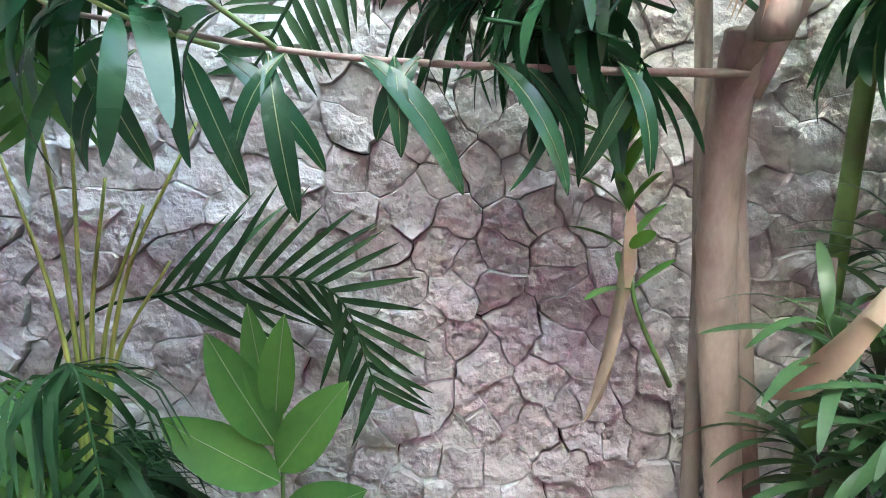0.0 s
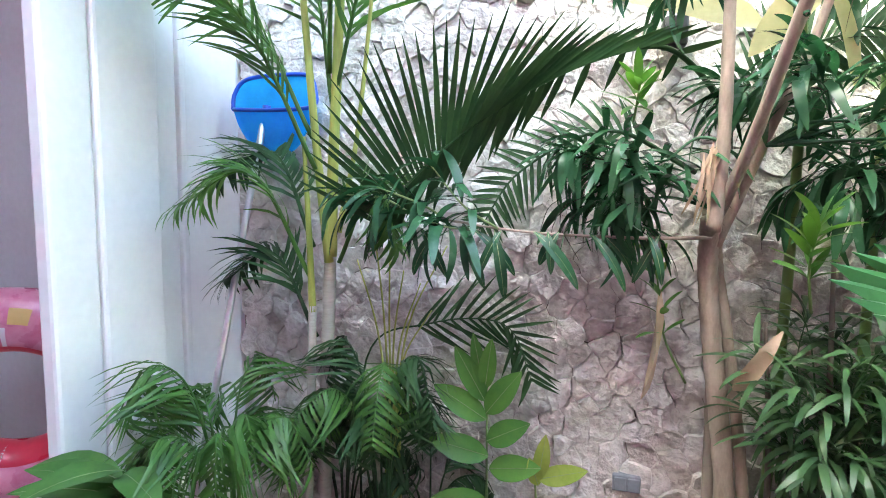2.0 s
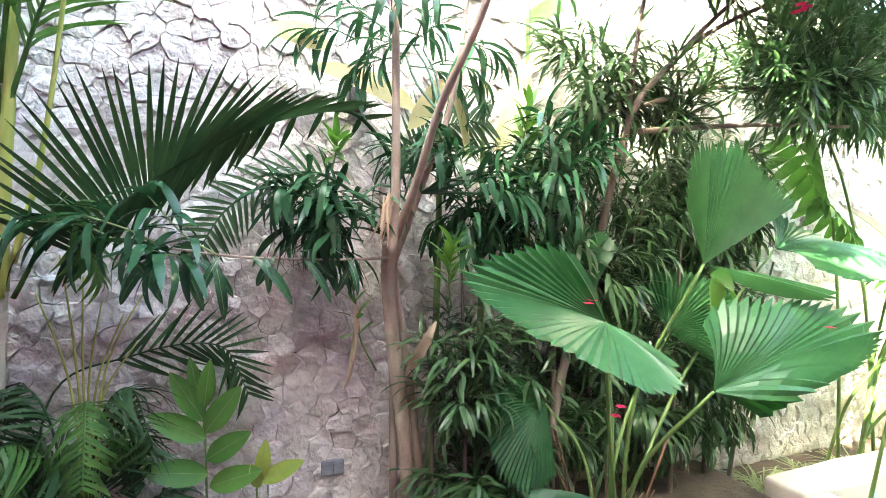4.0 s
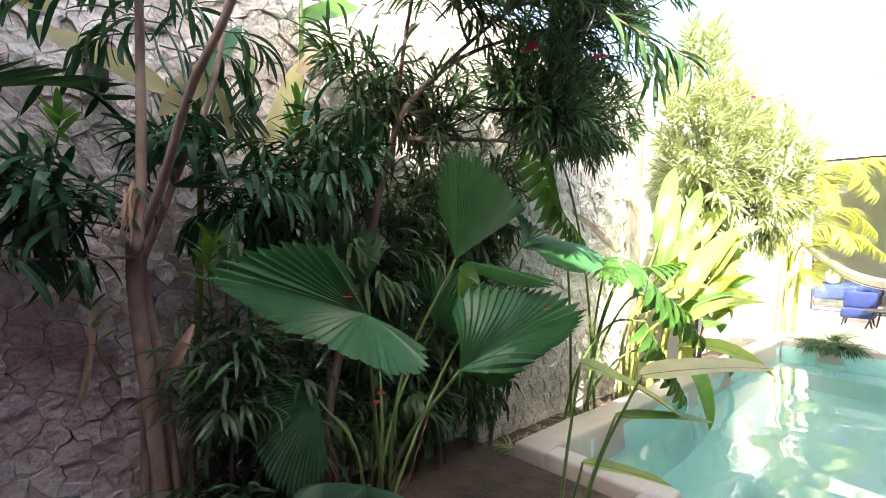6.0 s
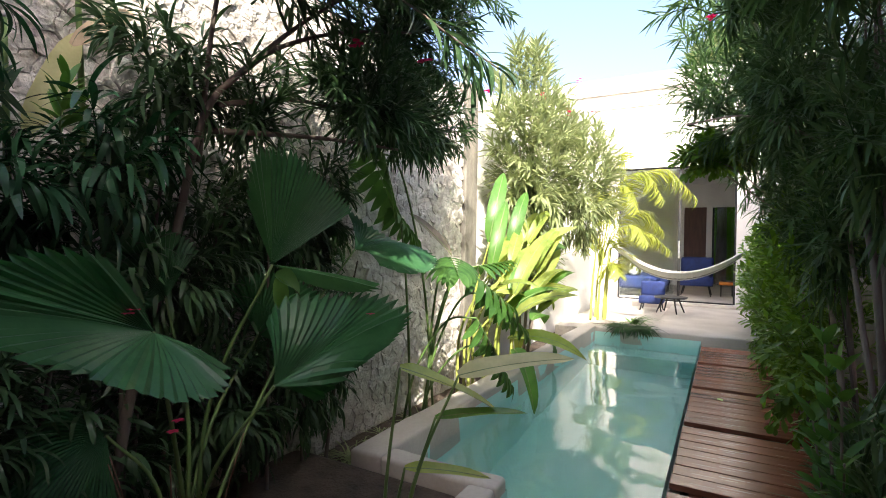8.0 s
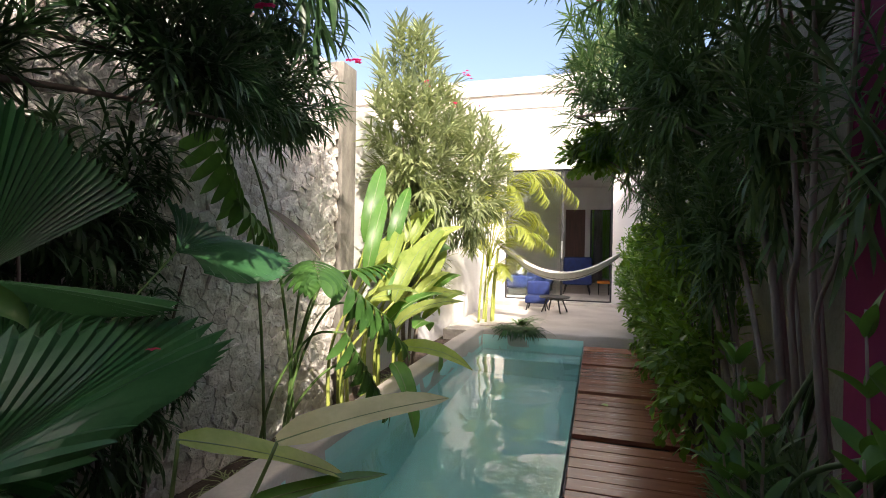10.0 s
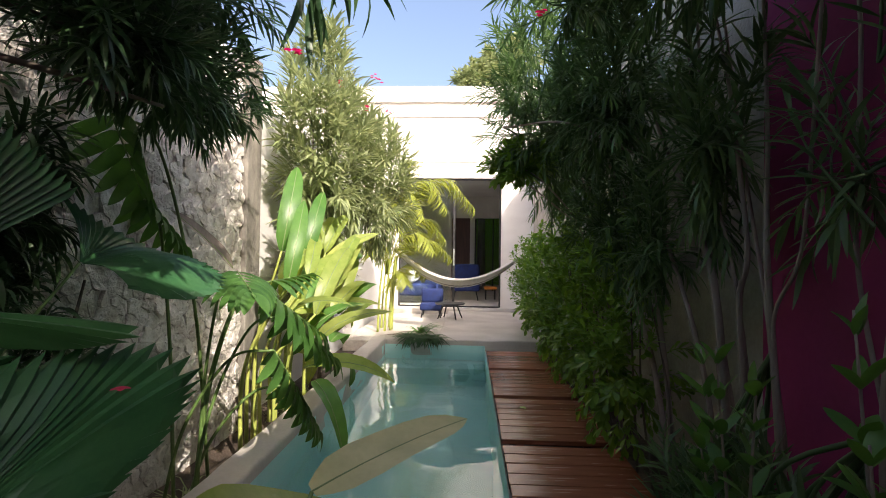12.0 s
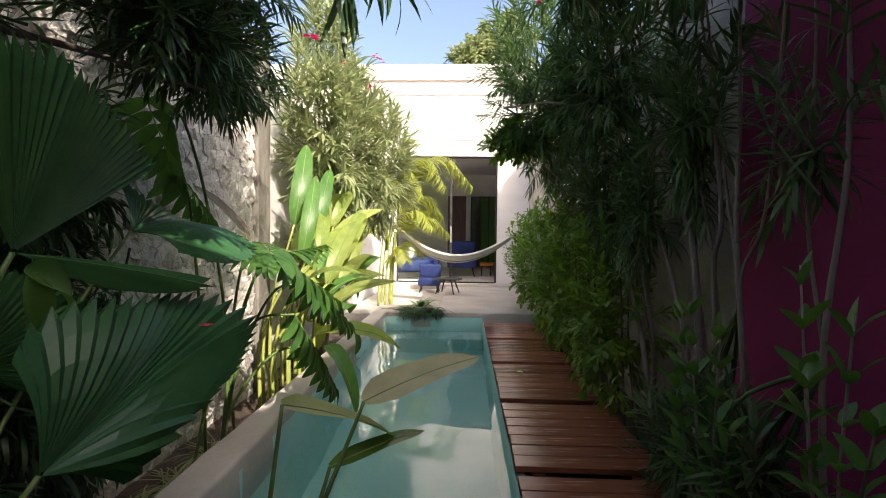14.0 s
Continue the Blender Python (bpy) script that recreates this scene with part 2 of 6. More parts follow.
def box(b, x0, x1, y0, y1, z0, z1, mi=0, bevel=0.0):
    """A box with chamfered edges."""
    if bevel <= 0:
        v = [(x, y, z) for x in (x0, x1) for y in (y0, y1) for z in (z0, z1)]
        b.add(v, [(0, 1, 3, 2), (4, 6, 7, 5), (0, 4, 5, 1), (2, 3, 7, 6), (0, 2, 6, 4), (1, 5, 7, 3)], mi)
        return
    bm = bmesh.new()
    bmesh.ops.create_cube(bm, size=1)
    bmesh.ops.scale(bm, vec=(x1 - x0, y1 - y0, z1 - z0), verts=bm.verts)
    bmesh.ops.translate(bm, vec=((x0 + x1) / 2, (y0 + y1) / 2, (z0 + z1) / 2), verts=bm.verts)
    bmesh.ops.bevel(bm, geom=bm.edges[:], offset=bevel, segments=2, affect='EDGES', profile=0.5)
    bm.verts.index_update()
    b.add([v.co[:] for v in bm.verts], [[v.index for v in f.verts] for f in bm.faces], mi)
    bm.free()


def smooth_line(pts, n=10):
    """A Catmull-Rom curve through the points."""
    P = [np.asarray(p, float) for p in pts]
    P = [2 * P[0] - P[1]] + P + [2 * P[-1] - P[-2]]
    out = []
    for i in range(1, len(P) - 2):
        for k in range(n):
            t = k / n
            a, b, c, d = P[i - 1], P[i], P[i + 1], P[i + 2]
            out.append(0.5 * (2 * b + (c - a) * t + (2 * a - 5 * b + 4 * c - d) * t * t + (3 * b - a - 3 * c + d) * t ** 3))
    out.append(P[-2])
    return np.array(out)


def tube(b, pts, r0, r1, sides=7, mi=0, knots=0.0, cap=True):
    pts = np.asarray(pts, float)
    n = len(pts)
    T = np.gradient(pts, axis=0)
    verts, faces = [], []
    a = unit(np.cross(unit(T[0]), (0.31, 0.87, 0.23)))
    for i in range(n):
        t = unit(T[i])
        a = unit(a - t * (a @ t))
        c = np.cross(t, a)
        r = r0 + (r1 - r0) * i / (n - 1)
        if knots:
            r *= 1 + knots * (math.sin(i * 2.1 + r0 * 900) * 0.6 + RNG.uniform(-0.5, 0.5))
        for k in range(sides):
            w = 2 * math.pi * k / sides
            verts.append(pts[i] + r * (math.cos(w) * a + math.sin(w) * c))
    for i in range(n - 1):
        for k in range(sides):
            q = (k + 1) % sides
            faces.append((i * sides + k, i * sides + q, (i + 1) * sides + q, (i + 1) * sides + k))
    if cap:
        faces.append(tuple(range(sides))[::-1])
        faces.append(tuple((n - 1) * sides + k for k in range(sides)))
    b.add(verts, faces, mi)


PROFILES = {
    "lance": ((0, 0.12), (0.12, 0.6), (0.3, 0.95), (0.5, 1.0), (0.72, 0.72), (0.9, 0.32), (1, 0.02)),
    "fine_lance": ((0, 0.10), (0.06, 0.26), (0.14, 0.52), (0.25, 0.80), (0.38, 0.97), (0.52, 1.0), (0.66, 0.93), (0.78, 0.78), (0.88, 0.58), (0.95, 0.34), (1, 0.06)),
    "ovate": ((0, 0.08), (0.05, 0.32), (0.12, 0.58), (0.22, 0.82), (0.34, 0.96), (0.48, 1.0), (0.62, 0.92), (0.76, 0.72), (0.88, 0.45), (0.96, 0.18), (1, 0.02)),
    "strap": ((0, 0.25), (0.05, 0.5), (0.12, 0.78), (0.25, 0.96), (0.42, 1.0), (0.6, 0.94), (0.76, 0.78), (0.88, 0.5), (0.96, 0.2), (1, 0.02)),
    "blade": ((0, 0.6), (0.25, 1.0), (0.55, 0.85), (0.8, 0.5), (1, 0.03)),
    "spoon": ((0, 0.15), (0.3, 0.5), (0.6, 1.0), (0.85, 0.8), (1, 0.1)),
}
SHAPES = {}


def leaf_template(shape, droop, fold, wave, twist):
    """Leaf of length 1 and half width 1: rows of (along, side by length, side, lift by length, lift by width)."""
    key = (shape, round(droop * 6), round(fold * 8), round(wave * 12), round(twist * 3))
    if key not in SHAPES:
        droop, fold, wave, twist = key[1] / 6, key[2] / 8, key[3] / 12, key[4] / 3
        prof = PROFILES[shape]
        rows, x, z, ang, last = [], 0.0, 0.0, 0.0, 0.0
        for t, w in prof:
            st = t - last
            ang = max(-1.5, min(1.5, ang + droop * st * 1.6))
            x, z, last = x + st * math.cos(ang), z - st * math.sin(ang), t
            c, q = math.cos(twist * t), math.sin(twist * t)
            wv = 2 * wave * math.sin(5 * t + len(SHAPES))
            for sg in (-1, 0, 1):
                a, h = sg * w, (fold * w + sg * wv * w) if sg else 0.0
                rows.append((x, a * c - h * q, z, h * c + a * q))
        n = len(prof)
        faces = [f for k in range(0, 3 * n - 3, 3) for f in ((k, k + 1, k + 4, k + 3), (k + 1, k + 2, k + 5, k + 4))]
        SHAPES[key] = np.array(rows), np.array(faces)
    return SHAPES[key]


def leaf(b, p, d, n, L, W, droop=0.3, fold=0.18, shape="lance", wave=0.0, twist=0.0, mi=0, rib=0.0):
    """One leaf from p along d, its upper side towards n, bending away from n on the way."""
    R, F = leaf_template(shape, droop, fold, wave, twist)
    d0, d1, d2 = d
    q = (d0 * d0 + d1 * d1 + d2 * d2) ** 0.5 or 1.0
    d0, d1, d2 = d0 / q, d1 / q, d2 / q
    n0, n1, n2 = n
    s0, s1, s2 = d1 * n2 - d2 * n1, d2 * n0 - d0 * n2, d0 * n1 - d1 * n0
    q = (s0 * s0 + s1 * s1 + s2 * s2) ** 0.5 or 1.0
    s0, s1, s2 = s0 / q, s1 / q, s2 / q
    n0, n1, n2 = s1 * d2 - s2 * d1, s2 * d0 - s0 * d2, s0 * d1 - s1 * d0
    h = W / 2
    M = np.array(((d0 * L, d1 * L, d2 * L), (s0 * h, s1 * h, s2 * h), (n0 * L, n1 * L, n2 * L), (n0 * h, n1 * h, n2 * h)))
    V = R @ M + np.asarray(p, float)
    b.add(V, F, mi)
    if rib:
        tube(b, V[1::3] + np.array((n0, n1, n2)) * rib * 0.4, rib, rib * 0.3, 5, 1)


def whorls(b, pts, L, W, count, per=4, start=0.3, droop=0.35, lift=0.6, shape="lance", spread=0.25, mi=0):
    """Leaves set round a shoot, from the part 'start' of its length to its tip."""
    pts = np.asarray(pts, float)
    n = len(pts)
    ph = RNG.uniform(0, 6.28)
    for i in range(count):
        u = start + (1 - start) * (i + 0.5) / count
        x = u * (n - 1)
        k = min(n - 2, int(x))
        p = pts[k] + (pts[k + 1] - pts[k]) * (x - k)
        t = unit(pts[k + 1] - pts[k])
        a = unit(np.cross(t, (0.3, 0.5, 0.81)))
        c = np.cross(t, a)
        for j in range(per):
            w = ph + i * 1.2 + 2 * math.pi * j / per + RNG.uniform(-0.4, 0.4)
            side = math.cos(w) * a + math.sin(w) * c
            d = unit(side * (1 - 0.5 * u) + t * (lift + 0.5 * u) + RNG.normal(0, 0.12, 3))
            e = RNG.normal(0, 0.2, 3)
            nn = (-d[0] * d[2] + e[0], -d[1] * d[2] + e[1], 1.0 - d[2] * d[2] + 0.05 + e[2])
            l = L * RNG.uniform(1 - spread, 1 + spread)
            leaf(b, p, d, nn, l, W * RNG.uniform(0.8, 1.15), droop * RNG.uniform(0.5, 1.6), 0.2, shape, twist=RNG.uniform(-0.5, 0.5), mi=mi)


def shoot(p, q, sag=0.0, n=5):
    p, q = np.asarray(p, float), np.asarray(q, float)
    m = (p + q) / 2 + RNG.normal(0, 0.06, 3) * np.linalg.norm(q - p) + vec(0, 0, sag)
    return smooth_line([p, m, q], n)


def frond(b_rib, b_leaf, line, n, L, W, angle=0.9, droop=0.5, lift=0.25, start=0.12, plane=None, r=0.008, taper=True, mi=0, jitter=0.08):
    """A feather palm frond: a rib along the line and n pairs of narrow leaflets."""
    pts = smooth_line(line, 8)
    tube(b_rib, pts, r, r * 0.25, 6)
    m = len(pts)
    for i in range(n):
        u = start + (1 - start) * (i + 0.5) / n
        x = u * (m - 1)
        k = min(m - 2, int(x))
        p = pts[k] + (pts[k + 1] - pts[k]) * (x - k)
        t = unit(pts[k + 1] - pts[k])
        s = unit(np.cross(t, UP if plane is None else plane))
        nn = np.cross(s, t)
        l = L * (0.55 + 0.9 * math.sin(math.pi * min(1, 0.12 + 0.85 * u)) ** 0.8 * 0.5) * RNG.uniform(0.9, 1.08)
        if taper:
            l *= 1 - 0.45 * max(0, u - 0.6)
        for sg in (-1, 1):
            d = unit(t * math.cos(angle) + sg * s * math.sin(angle) + nn * lift + RNG.normal(0, jitter, 3))
            leaf(b_leaf, p, d, nn, l, W, droop * RNG.uniform(0.6, 1.4), 0.25, "blade", mi=mi)


def fan(b, hub, axis, normal, R, half, pleats=34, droop=0.25, depth=0.010, cup=0.0, teeth=0.07, uneven=0.03):
    """A pleated, toothed fan palm blade round its hub."""
    a = unit(axis)
    n = unit(np.asarray(normal, float) - a * (np.asarray(normal, float) @ a))
    s = np.cross(n, a)
    hub = np.asarray(hub, float)
    rings = (0.03, 0.3, 0.58, 0.82, 0.93, 1.0)
    verts, faces = [], []
    cols = 2 * pleats + 1
    for i in range(cols):
        w = -half + 2 * half * i / (cols - 1)
        ridge = (i % 2) * 2 - 1
        edge = 1 - 0.22 * abs(w / half) ** 3 + RNG.uniform(-uneven, uneven) * 0.5
        for j, r in enumerate(rings):
            rr = r * edge
            if j == len(rings) - 1 and ridge < 0:
                rr = (1 - teeth) * edge
            p = hub + R * rr * (math.cos(w) * a + math.sin(w) * s)
            p = p + n * (ridge * depth * (R / 0.45) * (34 / pleats) * r ** 0.9 + cup * R * rr * rr)
            p = p + vec(0, 0, -droop * R * rr ** 2.2)
            verts.append(p)
    m = len(rings)
    for i in range(cols - 1):
        for j in range(m - 1):
            faces.append((i * m + j, i * m + j + 1, (i + 1) * m + j + 1, (i + 1) * m + j))
    b.add(verts, faces)


def rim_fan(b, hub, rim, pleats, depth=0.006, bulge=0.0, teeth=0.06):
    """A pleated fan blade between its hub and a curved rim, its outer edge cut into teeth."""
    hub = np.asarray(hub, float)
    E = smooth_line(rim, 16)
    D = np.concatenate(([0], np.cumsum(np.linalg.norm(np.diff(E, axis=0), axis=1))))
    cols = 2 * pleats + 1
    rings = (0.02, 0.2, 0.4, 0.6, 0.78, 0.90, 1.0)
    q = np.stack([np.interp(np.linspace(0, D[-1], cols), D, E[:, k]) for k in range(3)], 1)
    verts, faces = [], []
    for i in range(cols):
        e = q[i] - hub
        tan = q[min(cols - 1, i + 1)] - q[max(0, i - 1)]
        n = unit(np.cross(e, tan))
        if n[2] < 0:
            n = -n
        ridge = (i % 2) * 2 - 1
        rag = 1 - teeth * RNG.uniform(0.5, 1.3) if ridge < 0 else 1 + RNG.uniform(-0.012, 0.012)
        for j, r in enumerate(rings):
            rr = r * rag if j == len(rings) - 1 else r * (0.5 + 0.5 * min(1, rag + 0.03))
            verts.append(hub + e * rr + n * (ridge * depth * min(1, r * 1.3) + bulge * math.sin(math.pi * r)))
    m = len(rings)
    for i in range(cols - 1):
        for j in range(m - 1):
            faces.append((i * m + j, i * m + j + 1, (i + 1) * m + j + 1, (i + 1) * m + j))
    b.add(verts, faces)


def flower(b, p, size):
    for k in range(5):
        w = 2 * math.pi * k / 5
        d = vec(math.cos(w), math.sin(w), 0.45)
        leaf(b, p, d, UP, size, size * 0.8, 0.3, 0.3, "spoon")

# ---- setting ----
WALL_Y, DECK_Y, DECK_Y1, SOUTH_Y = -0.085, -2.065, -2.80, -3.1
POOL_X0, POOL_X1, POOL_Y0, POOL_Y1 = 2.50, 7.39, -2.05, -0.72
BAY_X, BAY_Y = 1.95, -1.39     # the pool runs on westward south of the planter
FACADE_X, PIER_X = 11.06, -1.22


def plate_cells(b, xs, ys, z, hole):
    """A flat sheet cut into cells, without those that the hole names."""
    for i in range(len(xs) - 1):
        for j in range(len(ys) - 1):
            if not hole((xs[i] + xs[i + 1]) / 2, (ys[j] + ys[j + 1]) / 2):
                b.add([(xs[i], ys[j], z), (xs[i + 1], ys[j], z), (xs[i + 1], ys[j + 1], z), (xs[i], ys[j + 1], z)], [(0, 1, 2, 3)])


def in_pool(x, y, m=0.0):
    return POOL_Y0 - 0.005 < y and ((POOL_X0 - m < x < POOL_X1 + m and y < POOL_Y1 + m) or (BAY_X - m < x <= POOL_X0 - m and y < BAY_Y + m))


b = Build()
m = 0.06
plate_cells(b, (-150, BAY_X - m, POOL_X0 - m, POOL_X1 + m, 160), (-150, POOL_Y0 - 0.005, BAY_Y + m, POOL_Y1 + m, 150), -0.12, lambda x, y: in_pool(x, y, m))
piece("ground", b, SOIL, "dark garden soil", kind="structure", smooth=False)

# pool basin and its coping
b = Build()
x0, x1, y0, y1, zb, zt = POOL_X0, POOL_X1, POOL_Y0, POOL_Y1, -1.25, 0.02
plan = [(BAY_X, y0), (x0, y0), (x1, y0), (x1, y1), (x0, y1), (x0, BAY_Y), (BAY_X, BAY_Y)]
v = [(x, y, z) for z in (zb, zt) for x, y in plan]
b.add(v, [(0, 1, 5, 6), (1, 2, 3, 4, 5)] + [(k, 7 + k, 7 + (k + 1) % 7, (k + 1) % 7) for k in range(7)])
box(b, x1 - 0.45, x1 - 0.003, y0 + 0.003, y1 - 0.003, zb, -0.55, bevel=0.03)
piece("pool_basin", b, POOL_PLASTER, "turquoise plastered pool basin with a step", kind="structure", smooth=False)


def ripple(x, y):
    return -0.075 + 0.0016 * (math.sin(9 * x + 4 * y) * math.sin(7 * y - 3 * x) + 0.7 * noise.noise((x * 6, y * 6, 0)))


b = Build()
for xa, xb, ya, yb, nx, ny in ((x0, x1 - 0.002, y0 + 0.002, BAY_Y, 160, 24), (x0 + 0.002, x1 - 0.002, BAY_Y, y1 - 0.002, 160, 24), (BAY_X + 0.002, x0, y0 + 0.002, BAY_Y - 0.002, 18, 24)):
    v = [(xa + (xb - xa) * i / nx, ya + (yb - ya) * j / ny) for i in range(nx + 1) for j in range(ny + 1)]
    b.add([(x, y, ripple(x, y)) for x, y in v], [(i * (ny + 1) + j, (i + 1) * (ny + 1) + j, (i + 1) * (ny + 1) + j + 1, i * (ny + 1) + j + 1) for i in range(nx) for j in range(ny)])
water = piece("water", b, WATER, "clear turquoise pool water with small ripples", kind="structure")
water.visible_shadow = False



def worn_kerb(name, x0, x1, y0, y1, z0, z1, mat, label):
    """A kerb of plastered masonry, its edges rounded and uneven."""
    bm = bmesh.new()
    bmesh.ops.create_cube(bm, size=1)
    bmesh.ops.scale(bm, vec=(x1 - x0, y1 - y0, z1 - z0), verts=bm.verts)
    bmesh.ops.translate(bm, vec=((x0 + x1) / 2, (y0 + y1) / 2, (z0 + z1) / 2), verts=bm.verts)
    bmesh.ops.bevel(bm, geom=bm.edges[:], offset=0.022, segments=3, affect='EDGES', profile=0.5)
    long = [e for e in bm.edges if e.calc_length() > 0.6]
    bmesh.ops.subdivide_edges(bm, edges=long, cuts=30, use_grid_fill=True)
    for w in bm.verts:
        d = noise.noise_vector(w.co * 4) * 0.008 + noise.noise_vector(w.co * 18) * 0.003
        w.co += d
    me = bpy.data.meshes.new(name)
    bm.to_mesh(me)
    bm.free()
    me.materials.append(mat)
    me.polygons.foreach_set("use_smooth", [True] * len(me.polygons))
    return tagged(new(name, me), label, kind="structure")


worn_kerb("coping_north", POOL_X0 - 0.14, POOL_X1 + 0.16, POOL_Y1, POOL_Y1 + 0.20, -0.3, 0.085, CONCRETE, "pale rough pool coping")
worn_kerb("coping_planter", BAY_X - 0.14, POOL_X0 - 0.142, BAY_Y, BAY_Y + 0.14, -0.3, 0.079, CONCRETE, "pale rough pool coping")
worn_kerb("coping_bay", BAY_X - 0.14, BAY_X, POOL_Y0, BAY_Y - 0.002, -0.3, 0.076, CONCRETE, "pale rough pool coping")
worn_kerb("coping_west", POOL_X0 - 0.14, POOL_X0, BAY_Y, POOL_Y1 - 0.002, -0.3, 0.082, CONCRETE, "pale rough pool coping")
worn_kerb("coping_east", POOL_X1, POOL_X1 + 0.16, -1.41, POOL_Y1, -0.3, 0.088, CONCRETE, "pale rough pool coping")
worn_kerb("terrace", POOL_X1 + 0.005, FACADE_X - 0.27, SOUTH_Y, -1.415, -0.3, 0.092, CONCRETE, "smooth pale concrete terrace slab")
worn_kerb("door_step", FACADE_X - 0.265, FACADE_X - 0.002, SOUTH_Y, 0.3, -0.3, 0.135, CONCRETE, "low concrete step under the sliding door")
b = Build()
box(b, POOL_X1 + 0.162, FACADE_X - 0.27, -1.41, -0.1, -0.2, 0.03, bevel=0.01)
piece("gravel_bed", b, GRAVEL, "bed of pale gravel beside the terrace", kind="structure", smooth=False)

b = Build()
box(b, 1.0, POOL_X0 - 0.143, BAY_Y + 0.143, WALL_Y - 0.045, -0.2, 0.025, bevel=0.07)
piece("planting_bed", b, SOIL, "raised bed of dark soil behind the pool kerb", kind="structure")

# stone boundary wall: core, pillar and plain continuation
b = Build()
box(b, PIER_X - 1.2, 4.47, WALL_Y, WALL_Y + 0.3, -0.3, 2.68)
wall_north = piece("wall_north", b, MORTAR, "rough limestone rubble wall", kind="structure", smooth=False)
b = Build()
box(b, 4.47, 4.72, WALL_Y - 0.05, WALL_Y + 0.3, -0.3, 2.76, bevel=0.01)
piece("wall_pillar", b, STAINED, "stained grey masonry pillar", kind="structure", smooth=False)
b = Build()
box(b, 4.72, FACADE_X, WALL_Y + 0.05, WALL_Y + 0.3, -0.3, 2.5)
piece("wall_north_far", b, PLASTER, "white rendered boundary wall", kind="structure", smooth=False)

# south wall, magenta near the house and grey beyond
b = Build()
box(b, -5.0, 2.97, SOUTH_Y - 0.25, SOUTH_Y, -0.3, 3.6)
piece("wall_south", b, MAGENTA, "magenta painted wall", kind="structure", smooth=False)
b = Build()
box(b, 2.97, FACADE_X, SOUTH_Y - 0.25, SOUTH_Y - 0.04, -0.3, 3.0)
piece("wall_south_far", b, ROUGHCAST, "rough grey boundary wall", kind="structure", smooth=False)

# house behind: white pier and recess, with an unseen shading block above
b = Build()
v = [(x, y, z) for z in (-0.3, 3.0) for x, y in ((PIER_X - 0.09, -0.36), (PIER_X - 0.02, -0.36), (PIER_X + 0.065, WALL_Y - 0.03), (PIER_X + 0.065, WALL_Y), (PIER_X - 0.09, WALL_Y))]
b.add(v, [(4, 3, 2, 1, 0), (5, 6, 7, 8, 9)] + [(k, (k + 1) % 5, 5 + (k + 1) % 5, 5 + k) for k in range(5)])
box(b, PIER_X - 0.03, PIER_X + 0.035, -0.695, -0.47, -0.3, 3.0, bevel=0.010)
box(b, PIER_X - 0.03, PIER_X + 0.024, -0.845, -0.698, -0.3, 3.0, bevel=0.012)
box(b, PIER_X - 0.07, PIER_X, -0.47, -0.36, -0.3, 3.0)
piece("wall_west", b, PLASTER, "white plastered pier at the wall's end", kind="structure", smooth=False)
b = Build()
box(b, PIER_X - 0.035, PIER_X + 0.008, -0.345, -0.318, -0.3, 3.0, bevel=0.006)
piece("trim", b, PLASTER, "thin white corner bead", kind="structure", smooth=False)
b = Build()
box(b, -3.2, -3.0, SOUTH_Y, 0.3, -0.3, 3.0)
box(b, -3.0, PIER_X - 0.1, WALL_Y - 0.06, WALL_Y - 0.004, -0.06, 3.0)
piece("recess_wall", b, PLASTER_GREY, "pale grey plastered wall of the porch", kind="structure", smooth=False)
b = Build()
box(b, -3.0, PIER_X - 0.05, SOUTH_Y, -0.15, -0.3, -0.06)
piece("porch_floor", b, CONCRETE, "smooth concrete porch floor", kind="structure", smooth=False)
# Added out of view; its height sets where the sun reaches the yard.
b = Build()
box(b, -7.0, PIER_X + 0.03, SOUTH_Y - 3, 0.9, 3.0, 4.5)
piece("upper_storey", b, PLASTER, "unseen white block added above the porch to shade the yard", kind="structure", smooth=False)

# far house: facade with the wide door opening, parapet bands
DY0, DY1, DZ0, DZ1 = -2.48, -0.35, 0.145, 2.82
b = Build()
box(b, FACADE_X, FACADE_X + 0.25, DY1, 3.5, -0.3, 4.39)
box(b, FACADE_X, FACADE_X + 0.25, -6.5, DY0, -0.3, 4.39)
box(b, FACADE_X, FACADE_X + 0.25, DY0, DY1, DZ1, 4.39)
box(b, FACADE_X, FACADE_X + 0.25, DY0, DY1, -0.3, DZ0 - 0.01)
facade = piece("facade", b, CREAM, "white rendered house front with parapet", kind="structure", smooth=False)
for z0, z1, out in ((4.39, 4.72, 0.06), (4.08, 4.13, 0.03), (3.15, 3.19, 0.02)):
    b = Build()
    box(b, FACADE_X - out, FACADE_X - 0.002 if z0 < 4.39 else FACADE_X + 0.3, -6.5, 3.5, z0 + 0.001, z1, bevel=0.008)
    piece("parapet_band", b, CREAM, "white moulded band of the parapet", kind="structure", smooth=False)
IX = 15.85
b = Build()
box(b, FACADE_X + 0.25, IX + 3.5, -5.0, 1.6, -0.3, DZ0)
piece("room_floor", b, CONCRETE, "pale polished floor indoors", kind="structure", smooth=False)
b = Build()
box(b, FACADE_X + 0.25, IX + 3.5, -5.0, 1.6, 3.0, 3.2)
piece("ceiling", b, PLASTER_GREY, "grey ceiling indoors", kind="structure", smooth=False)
b = Build()
box(b, FACADE_X + 0.25, IX + 3.5, 1.6, 1.8, -0.3, 3.2)
box(b, FACADE_X + 0.25, IX + 3.5, -5.2, -5.0, -0.3, 3.2)
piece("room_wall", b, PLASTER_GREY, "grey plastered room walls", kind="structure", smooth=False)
b = Build()
box(b, IX, IX + 0.2, -1.28, 1.6, DZ0, 3.0)
